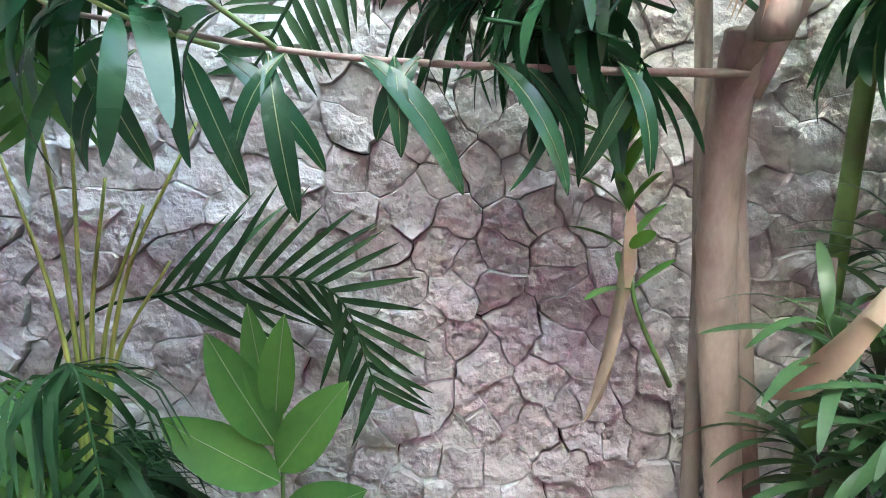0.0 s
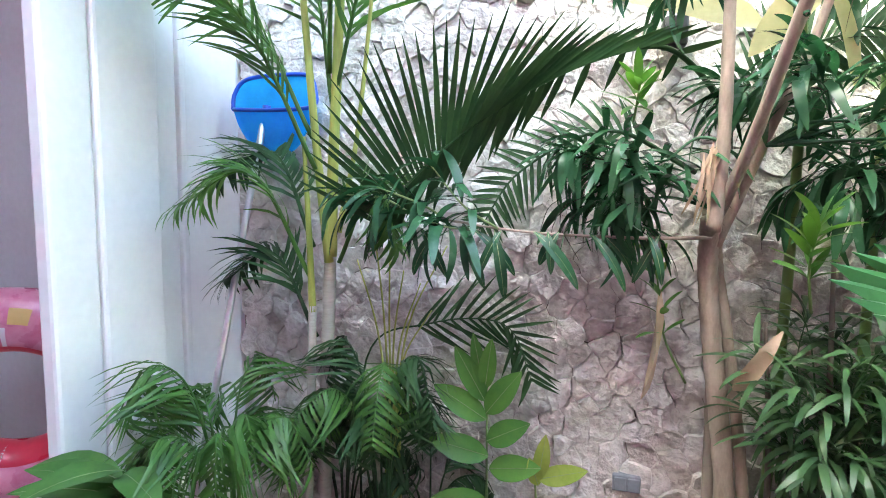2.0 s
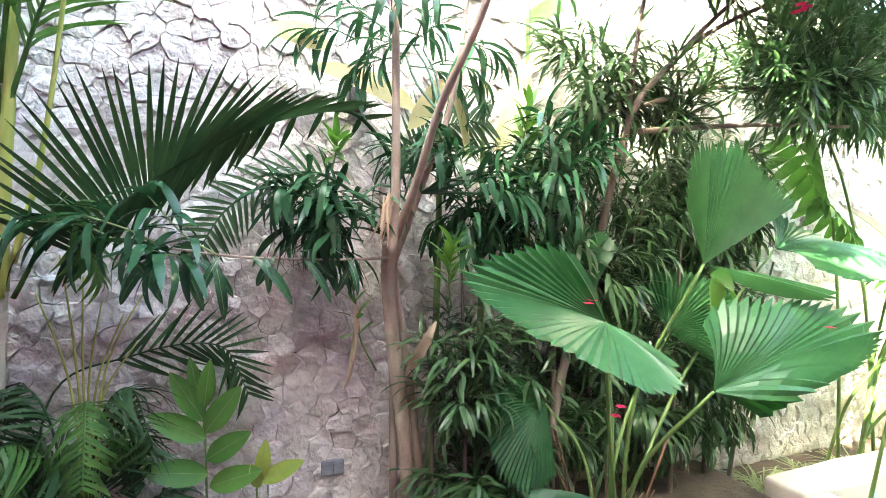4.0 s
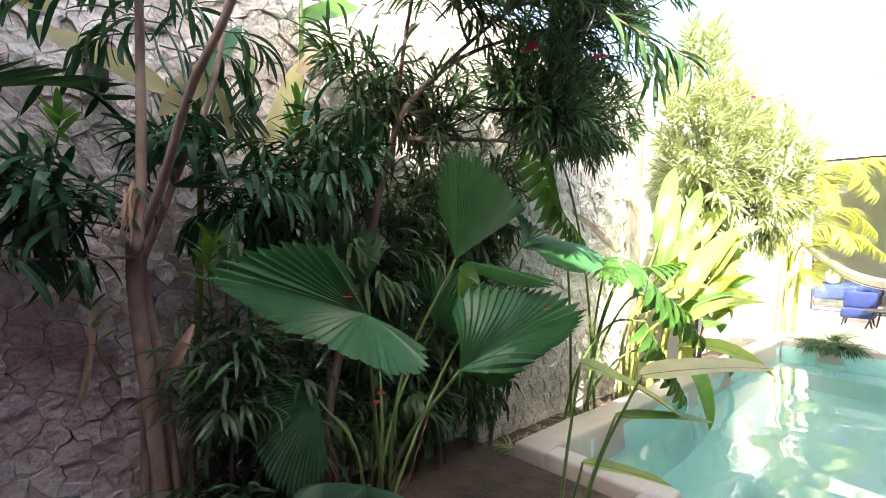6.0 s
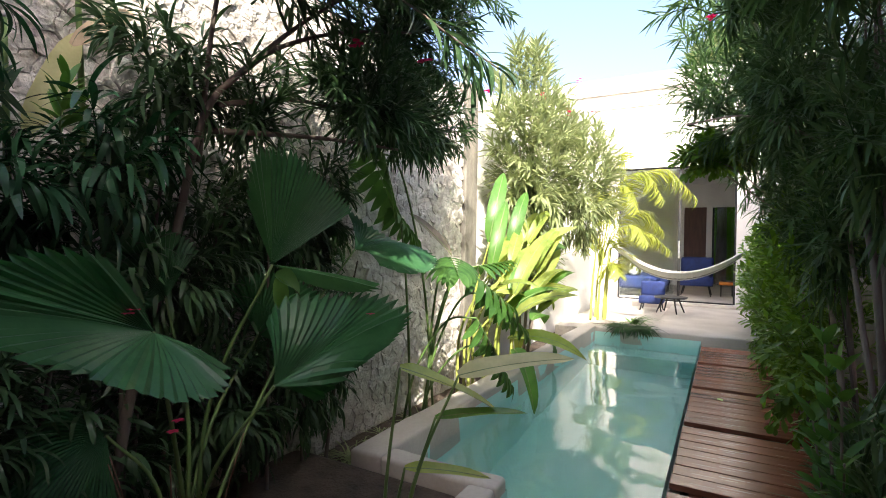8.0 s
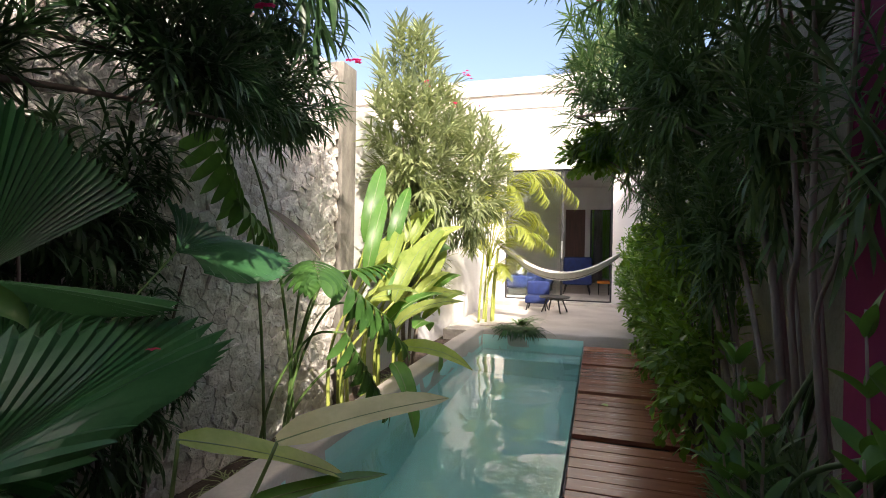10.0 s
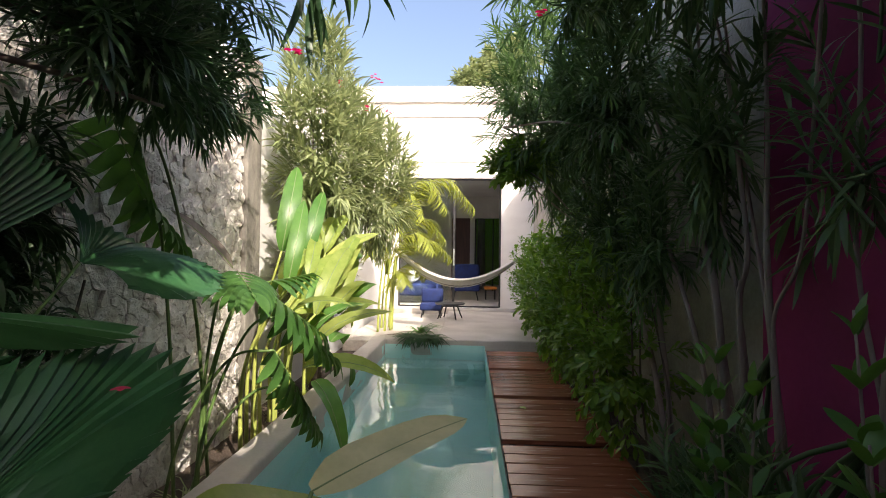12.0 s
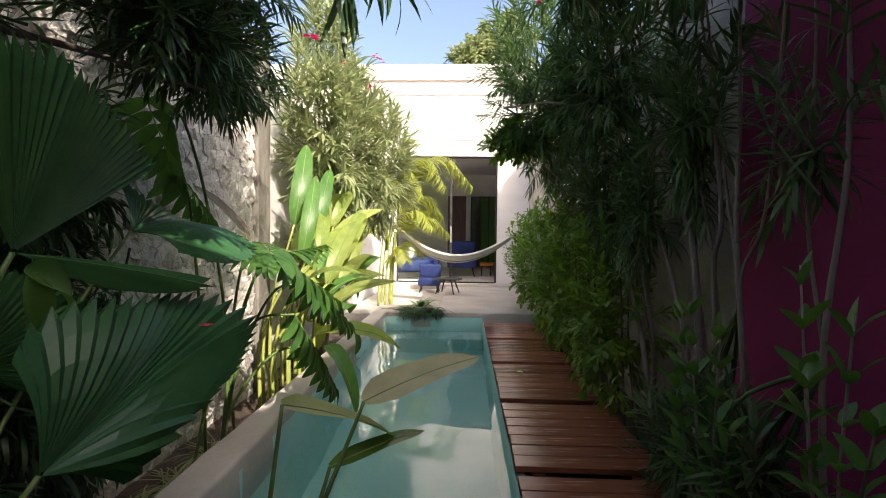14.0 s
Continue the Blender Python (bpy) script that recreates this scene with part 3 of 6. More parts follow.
box(b, IX, IX + 0.2, -5.0, -3.1, DZ0, 3.0)
box(b, IX, IX + 0.2, -3.1, -1.28, 2.35, 3.0)
box(b, IX - 0.02, IX + 0.2, -1.98, -1.84, DZ0, 2.35)
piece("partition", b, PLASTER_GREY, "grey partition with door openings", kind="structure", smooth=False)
b = Build()
box(b, IX + 0.05, IX + 0.1, -1.84, -1.28, DZ0, 2.35, bevel=0.004)
piece("door_2", b, DOORWOOD, "dark reddish wooden inner door", kind="structure", smooth=False)
win = thing("window_1", "black framed glazed door to a planted court", "window", (IX + 0.1, -2.5, DZ0), kind="structure")
for y0, y1 in ((-3.09, -3.04), (-2.56, -2.52), (-2.03, -1.985)):
    b = Build(); box(b, IX + 0.06, IX + 0.12, y0, y1, DZ0, 2.34, bevel=0.004)
    part("window_frame", b, BLACK, win, smooth=False)
for y0, y1 in ((-3.04, -2.56), (-2.52, -2.03)):
    b = Build(); box(b, IX + 0.086, IX + 0.092, y0, y1, DZ0 + 0.03, 2.3)
    ob = part("pane", b, GLASS, win, smooth=False); ob.visible_shadow = False
b = Build()
box(b, IX + 3.5, IX + 3.6, -5.0, 1.6, -0.3, 3.2)
piece("backdrop", b, LEAF_HEDGE, "green planted court beyond the far door", kind="structure", smooth=False)

# sliding door
door = thing("door_1", "black framed sliding glass door, one leaf open", "door", (FACADE_X + 0.1, -1.4, DZ0), kind="structure")
for y0, y1, z0, z1, dx in ((DY0, DY0 + 0.035, DZ0, DZ1, 0), (DY1 - 0.035, DY1, DZ0, DZ1, 0), (DY0 + 0.035, DY1 - 0.035, DZ1 - 0.035, DZ1, 0), (DY0 + 0.035, DY1 - 0.035, DZ0 - 0.008, DZ0 + 0.02, 0),
                           (-1.53, -1.48, DZ0 + 0.021, DZ1 - 0.036, 0.03)):
    b = Build(); box(b, FACADE_X + 0.06 + dx, FACADE_X + 0.11 + dx, y0, y1, z0, z1, bevel=0.004)
    part("door_frame", b, BLACK, door, smooth=False)
for k, (y0, y1) in enumerate(((-1.48, DY1 - 0.036), (-1.40, DY1 - 0.05))):
    b = Build(); box(b, FACADE_X + 0.075 + 0.05 * k, FACADE_X + 0.083 + 0.05 * k, y0, y1, DZ0 + 0.021, DZ1 - 0.036)
    ob = part("pane", b, GLASS, door, smooth=False); ob.visible_shadow = False
b = Build(); box(b, FACADE_X + 0.035, FACADE_X + 0.06, -1.52, -1.49, 1.0, 1.35, bevel=0.006)
part("door_handle", b, STEEL, door, "slim metal pull handle", smooth=False)

# ---- deck: panels of hardwood planks beside the pool ----
def deck_panel():
    t = thing("deck_panel", "oiled reddish-brown hardwood deck panel beside the pool", "deck", (0, 0, 0), "deck panels")
    n = 7
    pitch = 0.955 / n
    b = Build()
    box(b, 0.004, pitch - 0.003, DECK_Y1, DECK_Y, -0.032, 0.0, bevel=0.004)
    me = b.mesh("plank", DECKWOOD, False)
    for k in range(n):
        ob = new("plank", me)
        ob.parent = t
        ob.location = (k * pitch, RNG.uniform(-0.004, 0.004), RNG.uniform(-0.0015, 0.0015))
        ob.rotation_euler = (0, RNG.uniform(-0.006, 0.006), 0)
    for y in (DECK_Y - 0.12, DECK_Y1 + 0.12):
        b = Build(); box(b, 0.0, 0.95, y - 0.03, y + 0.03, -0.118, -0.036)
        part("joist", b, DECKWOOD, t, smooth=False)
    return t


first = deck_panel()
first.location = (3.035, 0, 0)
for k in (-4, -3, -2, -1, 1, 2, 3):
    copy_thing(first, pose(3.035 + 1.052 * k, 0, 0))
b = Build()
box(b, BAY_X, POOL_X1, DECK_Y - 0.05, DECK_Y + 0.012, -0.3, -0.05)
piece("pool_edge_strip", b, CONCRETE, "narrow concrete strip between pool and deck", kind="structure", smooth=False)
b = Build()
leaf(b, (4.75, -2.30, 0.006), (0.7, 0.6, 0.02), UP, 0.10, 0.05, 0.1, 0.3, "ovate")
piece("fallen_leaf", b, LEAF_BRIGHT, "small fallen yellow leaf lying on the deck", "leaf")

# ---- things on the terrace ----
def hammock():
    t = thing("hammock", "white woven cotton hammock hung across the terrace", "hammock", (8.4, -1.45, 0.0))
    A, Z = vec(8.86, -0.31, 1.66), vec(8.15, -2.75, 1.35)
    def line(u, side):
        sag = -0.78 * (1 - (2 * u - 1) ** 2)
        w = 0.22 * max(0.0, math.sin(math.pi * min(1, max(0, (u - 0.02) / 0.96)))) ** 0.5
        p = A + (Z - A) * u + vec(0, 0, sag)
        return p + vec(side * w * 0.75, 0, abs(side) ** 1.5 * w * 0.55)
    for s0, s1, m, nm in ((-1, -0.4, ROPE, "weave"), (-0.4, -0.25, ROPE_DARK, "stripe"), (-0.25, 0.3, ROPE, "weave"), (0.3, 0.45, ROPE_DARK, "stripe"), (0.45, 1, ROPE, "weave")):
        b = Build(); n = 44
        v, f = [], []
        cols = 6
        for i in range(n + 1):
            for j in range(cols + 1):
                p = line(0.1 + 0.8 * i / n, s0 + (s1 - s0) * j / cols)
                v.append(p + vec(0, 0, 0.006 * ((i + j) % 2)))
        for i in range(n):
            for j in range(cols):
                k = i * (cols + 1) + j
                f.append((k, k + 1, k + cols + 2, k + cols + 1))
        b.add(v, f)
        part(nm, b, m, t)
    for end, u0, u1 in ((A, 0.1, 0.0), (Z, 0.9, 1.0)):
        b = Build()
        for s in np.linspace(-1, 1, 15):
            tube(b, smooth_line([line(u0, s), (line(u0, s) + end * 1.0) / 2 + vec(0, 0, -0.02), end], 3), 0.004, 0.003, 4)
        part("cord", b, ROPE, t, "fan of white end strings")
    for s in (-1, 1):
        b = Build()
        tube(b, [line(0.1 + 0.8 * i / 40, s) for i in range(41)], 0.012, 0.012, 6)
        part("edge_cord", b, ROPE, t)


hammock()


def low_table():
    t = thing("low_table", "black low round table on splayed legs on the terrace", "table", (9.6, -1.5, 0.092))
    b = Build()
    n = 36
    for r0, z0, r1, z1 in ((0.0, 0.372, 0.26, 0.372), (0.26, 0.372, 0.27, 0.362), (0.27, 0.362, 0.255, 0.345), (0.255, 0.345, 0.0, 0.345)):
        v = [(9.6 + r * math.cos(2 * math.pi * k / n), -1.5 + r * math.sin(2 * math.pi * k / n), z) for r, z in ((r0, z0), (r1, z1)) for k in range(n)]
        b.add(v, [(k, (k + 1) % n, n + (k + 1) % n, n + k) for k in range(n)])
    part("tabletop", b, BLACK, t)
    for k in range(4):
        w = 0.5 + k * math.pi / 2
        b = Build()
        tube(b, [(9.6 + 0.13 * math.cos(w), -1.5 + 0.13 * math.sin(w), 0.35), (9.6 + 0.24 * math.cos(w), -1.5 + 0.24 * math.sin(w), 0.093)], 0.016, 0.011, 8)
        part("leg", b, BLACK, t)


low_table()


def armchair(at, name, label, m, k):
    x, y, z = at
    t = thing(name, label, "chair", at)
    b = Build(); box(b, x - 0.33 * k, x + 0.33 * k, y - 0.34 * k, y + 0.34 * k, z + 0.22 * k, z + 0.44 * k, bevel=0.05 * k)
    part("seat", b, m, t)
    b = Build(); box(b, x + 0.2 * k, x + 0.36 * k, y - 0.34 * k, y + 0.34 * k, z + 0.42 * k, z + 0.86 * k, bevel=0.06 * k)
    part("backrest", b, m, t)
    for sx in (-0.26 * k, 0.26 * k):
        for sy in (-0.27 * k, 0.27 * k):
            b = Build(); tube(b, [(x + sx * 0.9, y + sy * 0.9, z + 0.24 * k), (x + sx * 1.1, y + sy * 1.1, z)], 0.018, 0.012, 7)
            part("leg", b, BLACK, t)
    return t


armchair((10.3, -1.12, 0.031), "armchair", "blue upholstered armchair on thin black legs", BLUECLOTH, 0.62)
armchair((12.9, -1.75, 0.145), "armchair", "blue upholstered armchair indoors", BLUECLOTH, 1.0)
t = thing("side_table", "low orange wooden side table indoors", "table", (13.0, -2.35, 0.145))
b = Build(); box(b, 12.8, 13.2, -2.5, -2.2, 0.40, 0.46, bevel=0.012); part("tabletop", b, ORANGE, t)
for sx in (12.84, 13.16):
    for sy in (-2.46, -2.24):
        b = Build(); tube(b, [(sx, sy, 0.40), (sx, sy, 0.146)], 0.015, 0.012, 7); part("leg", b, BLACK, t)


def daybed():
    t = thing("daybed", "blue daybed with white cushions indoors", "bed", (12.6, -0.7, 0.145))
    b = Build(); box(b, 11.8, 13.6, -1.15, -0.25, 0.30, 0.58, bevel=0.06); part("mattress", b, BLUECLOTH, t)
    b = Build(); box(b, 11.8, 13.6, -1.12, -0.28, 0.146, 0.30, bevel=0.01); part("base", b, BLACK, t)
    for x in (12.0, 12.5):
        b = Build(); box(b, x, x + 0.4, -0.62, -0.42, 0.58, 0.86, bevel=0.08); part("cushion", b, PLASTER, t, "white cushion")


daybed()

# ---- things by the stone wall ----
def pool_net():
    t = thing("pool_net", "blue pool leaf net on an aluminium pole leaning on the wall", "pool net", (-0.93, -0.75, -0.1))
    tip, foot = vec(-0.985, -0.17, 1.535), vec(-0.97, -0.72, -0.10)
    c = vec(-0.94, -0.16, 1.60)
    R = [(-0.165, -0.06), (-0.17, 0.0), (-0.13, 0.055), (0.0, 0.068), (0.13, 0.06), (0.17, 0.0), (0.165, -0.06), (0.0, -0.068)]
    ring = smooth_line([c + vec(x, -0.02 + z * 0.3, z) for x, z in R + R[:1]], 6)
    b = Build(); tube(b, ring, 0.008, 0.008, 8)
    part("rim", b, RIMBLUE, t, "blue plastic rim")
    b = Build()
    n = len(ring); rows = 10
    v = []
    for j in range(rows + 1):
        u = j / rows
        for p in ring:
            q = p * (1 - u) + (c + vec(0.0, 0.0, 0)) * u
            v.append(q + vec(0.02 * u, -0.03 * u * (1 - u), -0.27 * math.sin(u * math.pi / 2) ** 0.8 * (1 - 0.25 * u)))
    b.add(v, [(j * n + k, j * n + (k + 1) % n, (j + 1) * n + (k + 1) % n, (j + 1) * n + k) for j in range(rows) for k in range(n)])
    part("bag", b, NETBLUE, t, "translucent blue mesh bag")
    b = Build(); tube(b, smooth_line([foot, (foot + tip) / 2, tip], 6), 0.0125, 0.0125, 10)
    part("pole", b, STEEL, t, "round aluminium pole")
    b = Build(); tube(b, [tip + vec(0, 0, -0.10), tip + vec(0.005, 0.005, 0.02)], 0.017, 0.017, 10)
    part("socket", b, RIMBLUE, t, "blue plastic socket")


pool_net()


def wall_socket():
    t = thing("wall_socket", "grey weatherproof double socket box on the stone wall", "socket", (0.372, -0.11, 0.245))
    b = Build(); box(b, 0.326, 0.418, -0.124, -0.09, 0.214, 0.272, bevel=0.004)
    part("box", b, SOCKET, t, smooth=False)
    for x in (0.331, 0.374):
        b = Build(); box(b, x, x + 0.039, -0.131, -0.1245, 0.219, 0.267, bevel=0.003)
        part("lid", b, SOCKET, t, smooth=False)


wall_socket()
b = Build(); box(b, 0.405, 0.475, -0.175, -0.095, 1.69, 1.78, bevel=0.008)
piece("wall_spotlight", b, BLACK, "small black box spotlight on the stone wall", "lamp")


def swim_ring():
    R, r = 0.335, 0.125
    c = vec(-1.97, -0.42, 0.40)
    t = thing("swim_ring", "inflated pink and red swim ring with white print", "swim ring", (-1.97, -0.42, -0.06))
    turn = Matrix.Rotation(radians(38), 3, 'Z') @ Matrix.Rotation(radians(10), 3, 'X')
    def torus(a0, a1, b0, b1, rr, n=30, m=12):
        v, f = [], []
        for i in range(n + 1):
            w = a0 + (a1 - a0) * i / n
            for j in range(m + 1):
                q = b0 + (b1 - b0) * j / m
                p = Vector(((R + rr * math.cos(q)) * math.cos(w), -rr * math.sin(q) * 0.85, (R + rr * math.cos(q)) * math.sin(w)))
                v.append(c + np.array(turn @ p))
        for i in range(n):
            for j in range(m):
                k = i * (m + 1) + j
                f.append((k, k + 1, k + m + 2, k + m + 1))
        bb = Build(); bb.add(v, f)
        return bb
    part("tube", torus(0, 2 * math.pi, 0, 2 * math.pi, r, 56, 18), RING_PALE, t)
    part("inner_panel", torus(0, 2 * math.pi, math.pi * 0.70, math.pi * 1.2, r + 0.002, 56), RING_RED, t, "red inner side")
    for k in range(34):
        w = 2 * math.pi * k / 34
        m = (PLASTER, RING_RED, PLASTER, RING_BLUE, PLASTER, RING_YEL)[(k * 5) % 6]
        a = -0.3 + 0.6 * (k % 5)
        part("print_patch", torus(w, w + (0.05 if m is PLASTER else 0.17), a, a + (0.9 if m is PLASTER else 0.5), r + 0.002, 8, 8), m, t)


swim_ring()

# ---- plants ----
def canopy(bw, bl, roots, centre, radii, shoots, L, W, whorl=6, per=3, droop=0.35, length=0.35, shape="lance", r=0.005, lift=0.6, start=0.25):
    """Leafy shoots that fill a rounded space, each joined to the nearest of the limb points."""
    roots = np.asarray(roots, float)
    c, R = np.asarray(centre, float), np.asarray(radii, float)
    for k in range(shoots):
        while True:
            u = RNG.uniform(-1, 1, 3)
            q = np.linalg.norm(u)
            if q < 1 and RNG.uniform() < 0.25 + 0.75 * q:
                break
        tip = c + u * R
        out = unit(u * R + vec(0, 0, 0.35 * R[2]))
        base = tip - out * length * RNG.uniform(0.7, 1.2) + RNG.normal(0, 0.03, 3)
        pts = shoot(base, tip, 0.02)
        tube(bw, pts, r, r * 0.4, 5, cap=False)
        if k % 5 == 0:
            near = roots[np.argmin(np.linalg.norm(roots - base, axis=1))]
            tube(bw, shoot(near, base, 0.03), r * 1.7, r, 5, cap=False)
        whorls(bl, pts, L, W, whorl, per, start, droop, lift, shape)


def limbs(t, name, m, lines, r0, r1, sides=8, knots=0.06):
    """Each limb a part of the plant; returns points along the upper limbs."""
    pts = []
    for ln in lines:
        s = smooth_line(ln, 8)
        b = Build()
        k = 1.0 if s[0][2] < 0.1 else 0.55
        tube(b, s, k * r0 * RNG.uniform(0.85, 1.1), min(r1, k * r0), sides, knots=knots)
        part(name, b, m, t)
        pts.extend(s[len(s) // 3:])
    return pts


# near slender tree with hanging lance leaves
def slender_tree():
    t = thing("slender_tree", "slender forked tree with tan bark by the stone wall", "tree", (0.66, -0.31, -0.12))
    b = Build()
    tube(b, smooth_line([(0.665, -0.31, -0.12), (0.605, -0.325, 0.45), (0.55, -0.335, 0.83), (0.52, -0.37, 1.04), (0.505, -0.43, 1.17)], 12), 0.028, 0.025, 12, knots=0.07)
    tube(b, smooth_line([(0.73, -0.28, -0.12), (0.66, -0.295, 0.45), (0.60, -0.30, 0.83), (0.55, -0.34, 1.04), (0.525, -0.41, 1.15)], 10), 0.017, 0.016, 10, knots=0.07)
    part("trunk", b, BARK, t)
    for pts, r in (([(0.495, -0.50, 1.14), (0.50, -0.52, 1.36), (0.485, -0.55, 1.73), (0.45, -0.6, 2.5)], 0.019),
                   ([(0.505, -0.42, 1.13), (0.535, -0.60, 1.34), (0.55, -0.80, 1.58), (0.59, -0.95, 1.76), (0.64, -1.12, 2.05)], 0.016),
                   ([(0.53, -0.40, 1.10), (0.60, -0.47, 1.35), (0.72, -0.5, 1.75), (0.78, -0.5, 2.4)], 0.014)):
        b = Build()
        tube(b, smooth_line(pts, 8), r, r * 0.55, 9, knots=0.05)
        part("limb", b, BARK, t)
    b = Build()
    tube(b, smooth_line([(0.51, -0.43, 1.12), (0.30, -0.45, 1.115), (0.0, -0.45, 1.125), (-0.33, -0.45, 1.17)], 8), 0.0055, 0.003, 6)
    part("twig", b, BARK, t, "thin level twig")
    b = Build()
    for x, dx, l, w in ((0.05, 0.28, 0.22, 0.043), (0.20, 0.22, 0.20, 0.034), (0.23, 0.25, 0.17, 0.032), (-0.06, 0.06, 0.22, 0.040), (-0.04, -0.1, 0.17, 0.034), (-0.16, 0.14, 0.2, 0.04), (-0.12, 0.3, 0.2, 0.042), (0.12, -0.12, 0.12, 0.04), (0.09, 0.05, 0.13, 0.03), (0.35, 0.1, 0.15, 0.03), (0.38, -0.1, 0.16, 0.03), (-0.22, -0.15, 0.19, 0.04), (-0.28, 0.2, 0.18, 0.036)):
        leaf(b, (x, -0.45, 1.125), (dx, -0.16 + RNG.uniform(-0.1, 0.05), -0.16), (0.1, -0.8, 0.5), l, w * 0.80, 0.8, 0.3, "fine_lance", twist=RNG.uniform(-0.4, 0.4), rib=0.0009)
    for base, tip, n in (((-0.05, -0.45, 1.13), (-0.22, -0.56, 1.30), 6), ((-0.2, -0.45, 1.15), (-0.36, -0.6, 1.24), 6), ((-0.3, -0.45, 1.16), (-0.5, -0.52, 1.22), 6), ((-0.12, -0.45, 1.13), (-0.2, -0.62, 1.15), 5)):
        p = shoot(base, tip); tube(b, p, 0.004, 0.002, 5, mi=1); whorls(b, p, 0.18, 0.025, n, 3, 0.2, 0.9, 0.4, "fine_lance")
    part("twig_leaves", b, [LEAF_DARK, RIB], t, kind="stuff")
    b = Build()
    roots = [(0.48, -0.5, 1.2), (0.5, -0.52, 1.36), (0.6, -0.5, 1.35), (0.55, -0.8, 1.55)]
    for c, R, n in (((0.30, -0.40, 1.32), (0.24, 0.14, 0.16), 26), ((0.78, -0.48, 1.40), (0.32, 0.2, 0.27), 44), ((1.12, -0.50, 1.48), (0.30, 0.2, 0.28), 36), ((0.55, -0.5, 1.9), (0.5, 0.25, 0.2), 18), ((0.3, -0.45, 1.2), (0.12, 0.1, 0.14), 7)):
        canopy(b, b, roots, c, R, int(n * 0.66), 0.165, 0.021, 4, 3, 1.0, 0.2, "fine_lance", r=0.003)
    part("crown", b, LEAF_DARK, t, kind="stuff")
    for p, l, w, n, per in ((smooth_line([(0.485, -0.36, 0.70), (0.42, -0.37, 0.83), (0.395, -0.38, 0.98), (0.375, -0.38, 1.08)], 6), 0.085, 0.020, 6, 3), (shoot((0.72, -0.5, 0.95), (0.70, -0.56, 1.17)), 0.10, 0.024, 6, 4), (shoot((0.30, -0.45, 1.42), (0.30, -0.55, 1.50)), 0.09, 0.02, 4, 4), (shoot((1.0, -0.5, 1.5), (0.98, -0.58, 1.68)), 0.10, 0.022, 5, 4)):
        b = Build()
        tube(b, p, 0.004, 0.002, 6, mi=1)
        whorls(b, p, l, w, n, per, 0.3, 0.25, 0.5, "fine_lance")
        part("young_shoot", b, [LEAF_GINGER, STALK], t, "bright green young shoot", kind="stuff")
    b = Build()
    for k in range(12):
        leaf(b, (0.475 + RNG.uniform(-0.02, 0.02), -0.53, 1.33 + RNG.uniform(-0.03, 0.03)), (RNG.uniform(-0.35, 0.1), -0.2, -0.8), (0, -1, 0.2), RNG.uniform(0.08, 0.2), 0.008, 0.5, 0.4, "strap", 0.3, RNG.uniform(-1, 1))
    part("dry_strip", b, DRY, t, "bleached dry strips hanging at the fork")
    for p, d, n, l, w in (((0.40, -0.38, 0.97), (-0.05, -0.05, -1), (0.3, -1, 0), 0.34, 0.045), ((0.665, -0.50, 0.90), (-0.5, -0.1, -0.8), (-0.35, -0.93, 0.05), 0.24, 0.046)):
        b = Build(); leaf(b, p, d, n, l, w, 0.12 if l > 0.3 else 0.75, 0.9 if l > 0.3 else 0.5, "fine_lance", 0.25, 1.1 if l > 0.3 else 0.6); part("dry_leaf", b, DRY, t, "withered tan hanging leaf")


slender_tree()


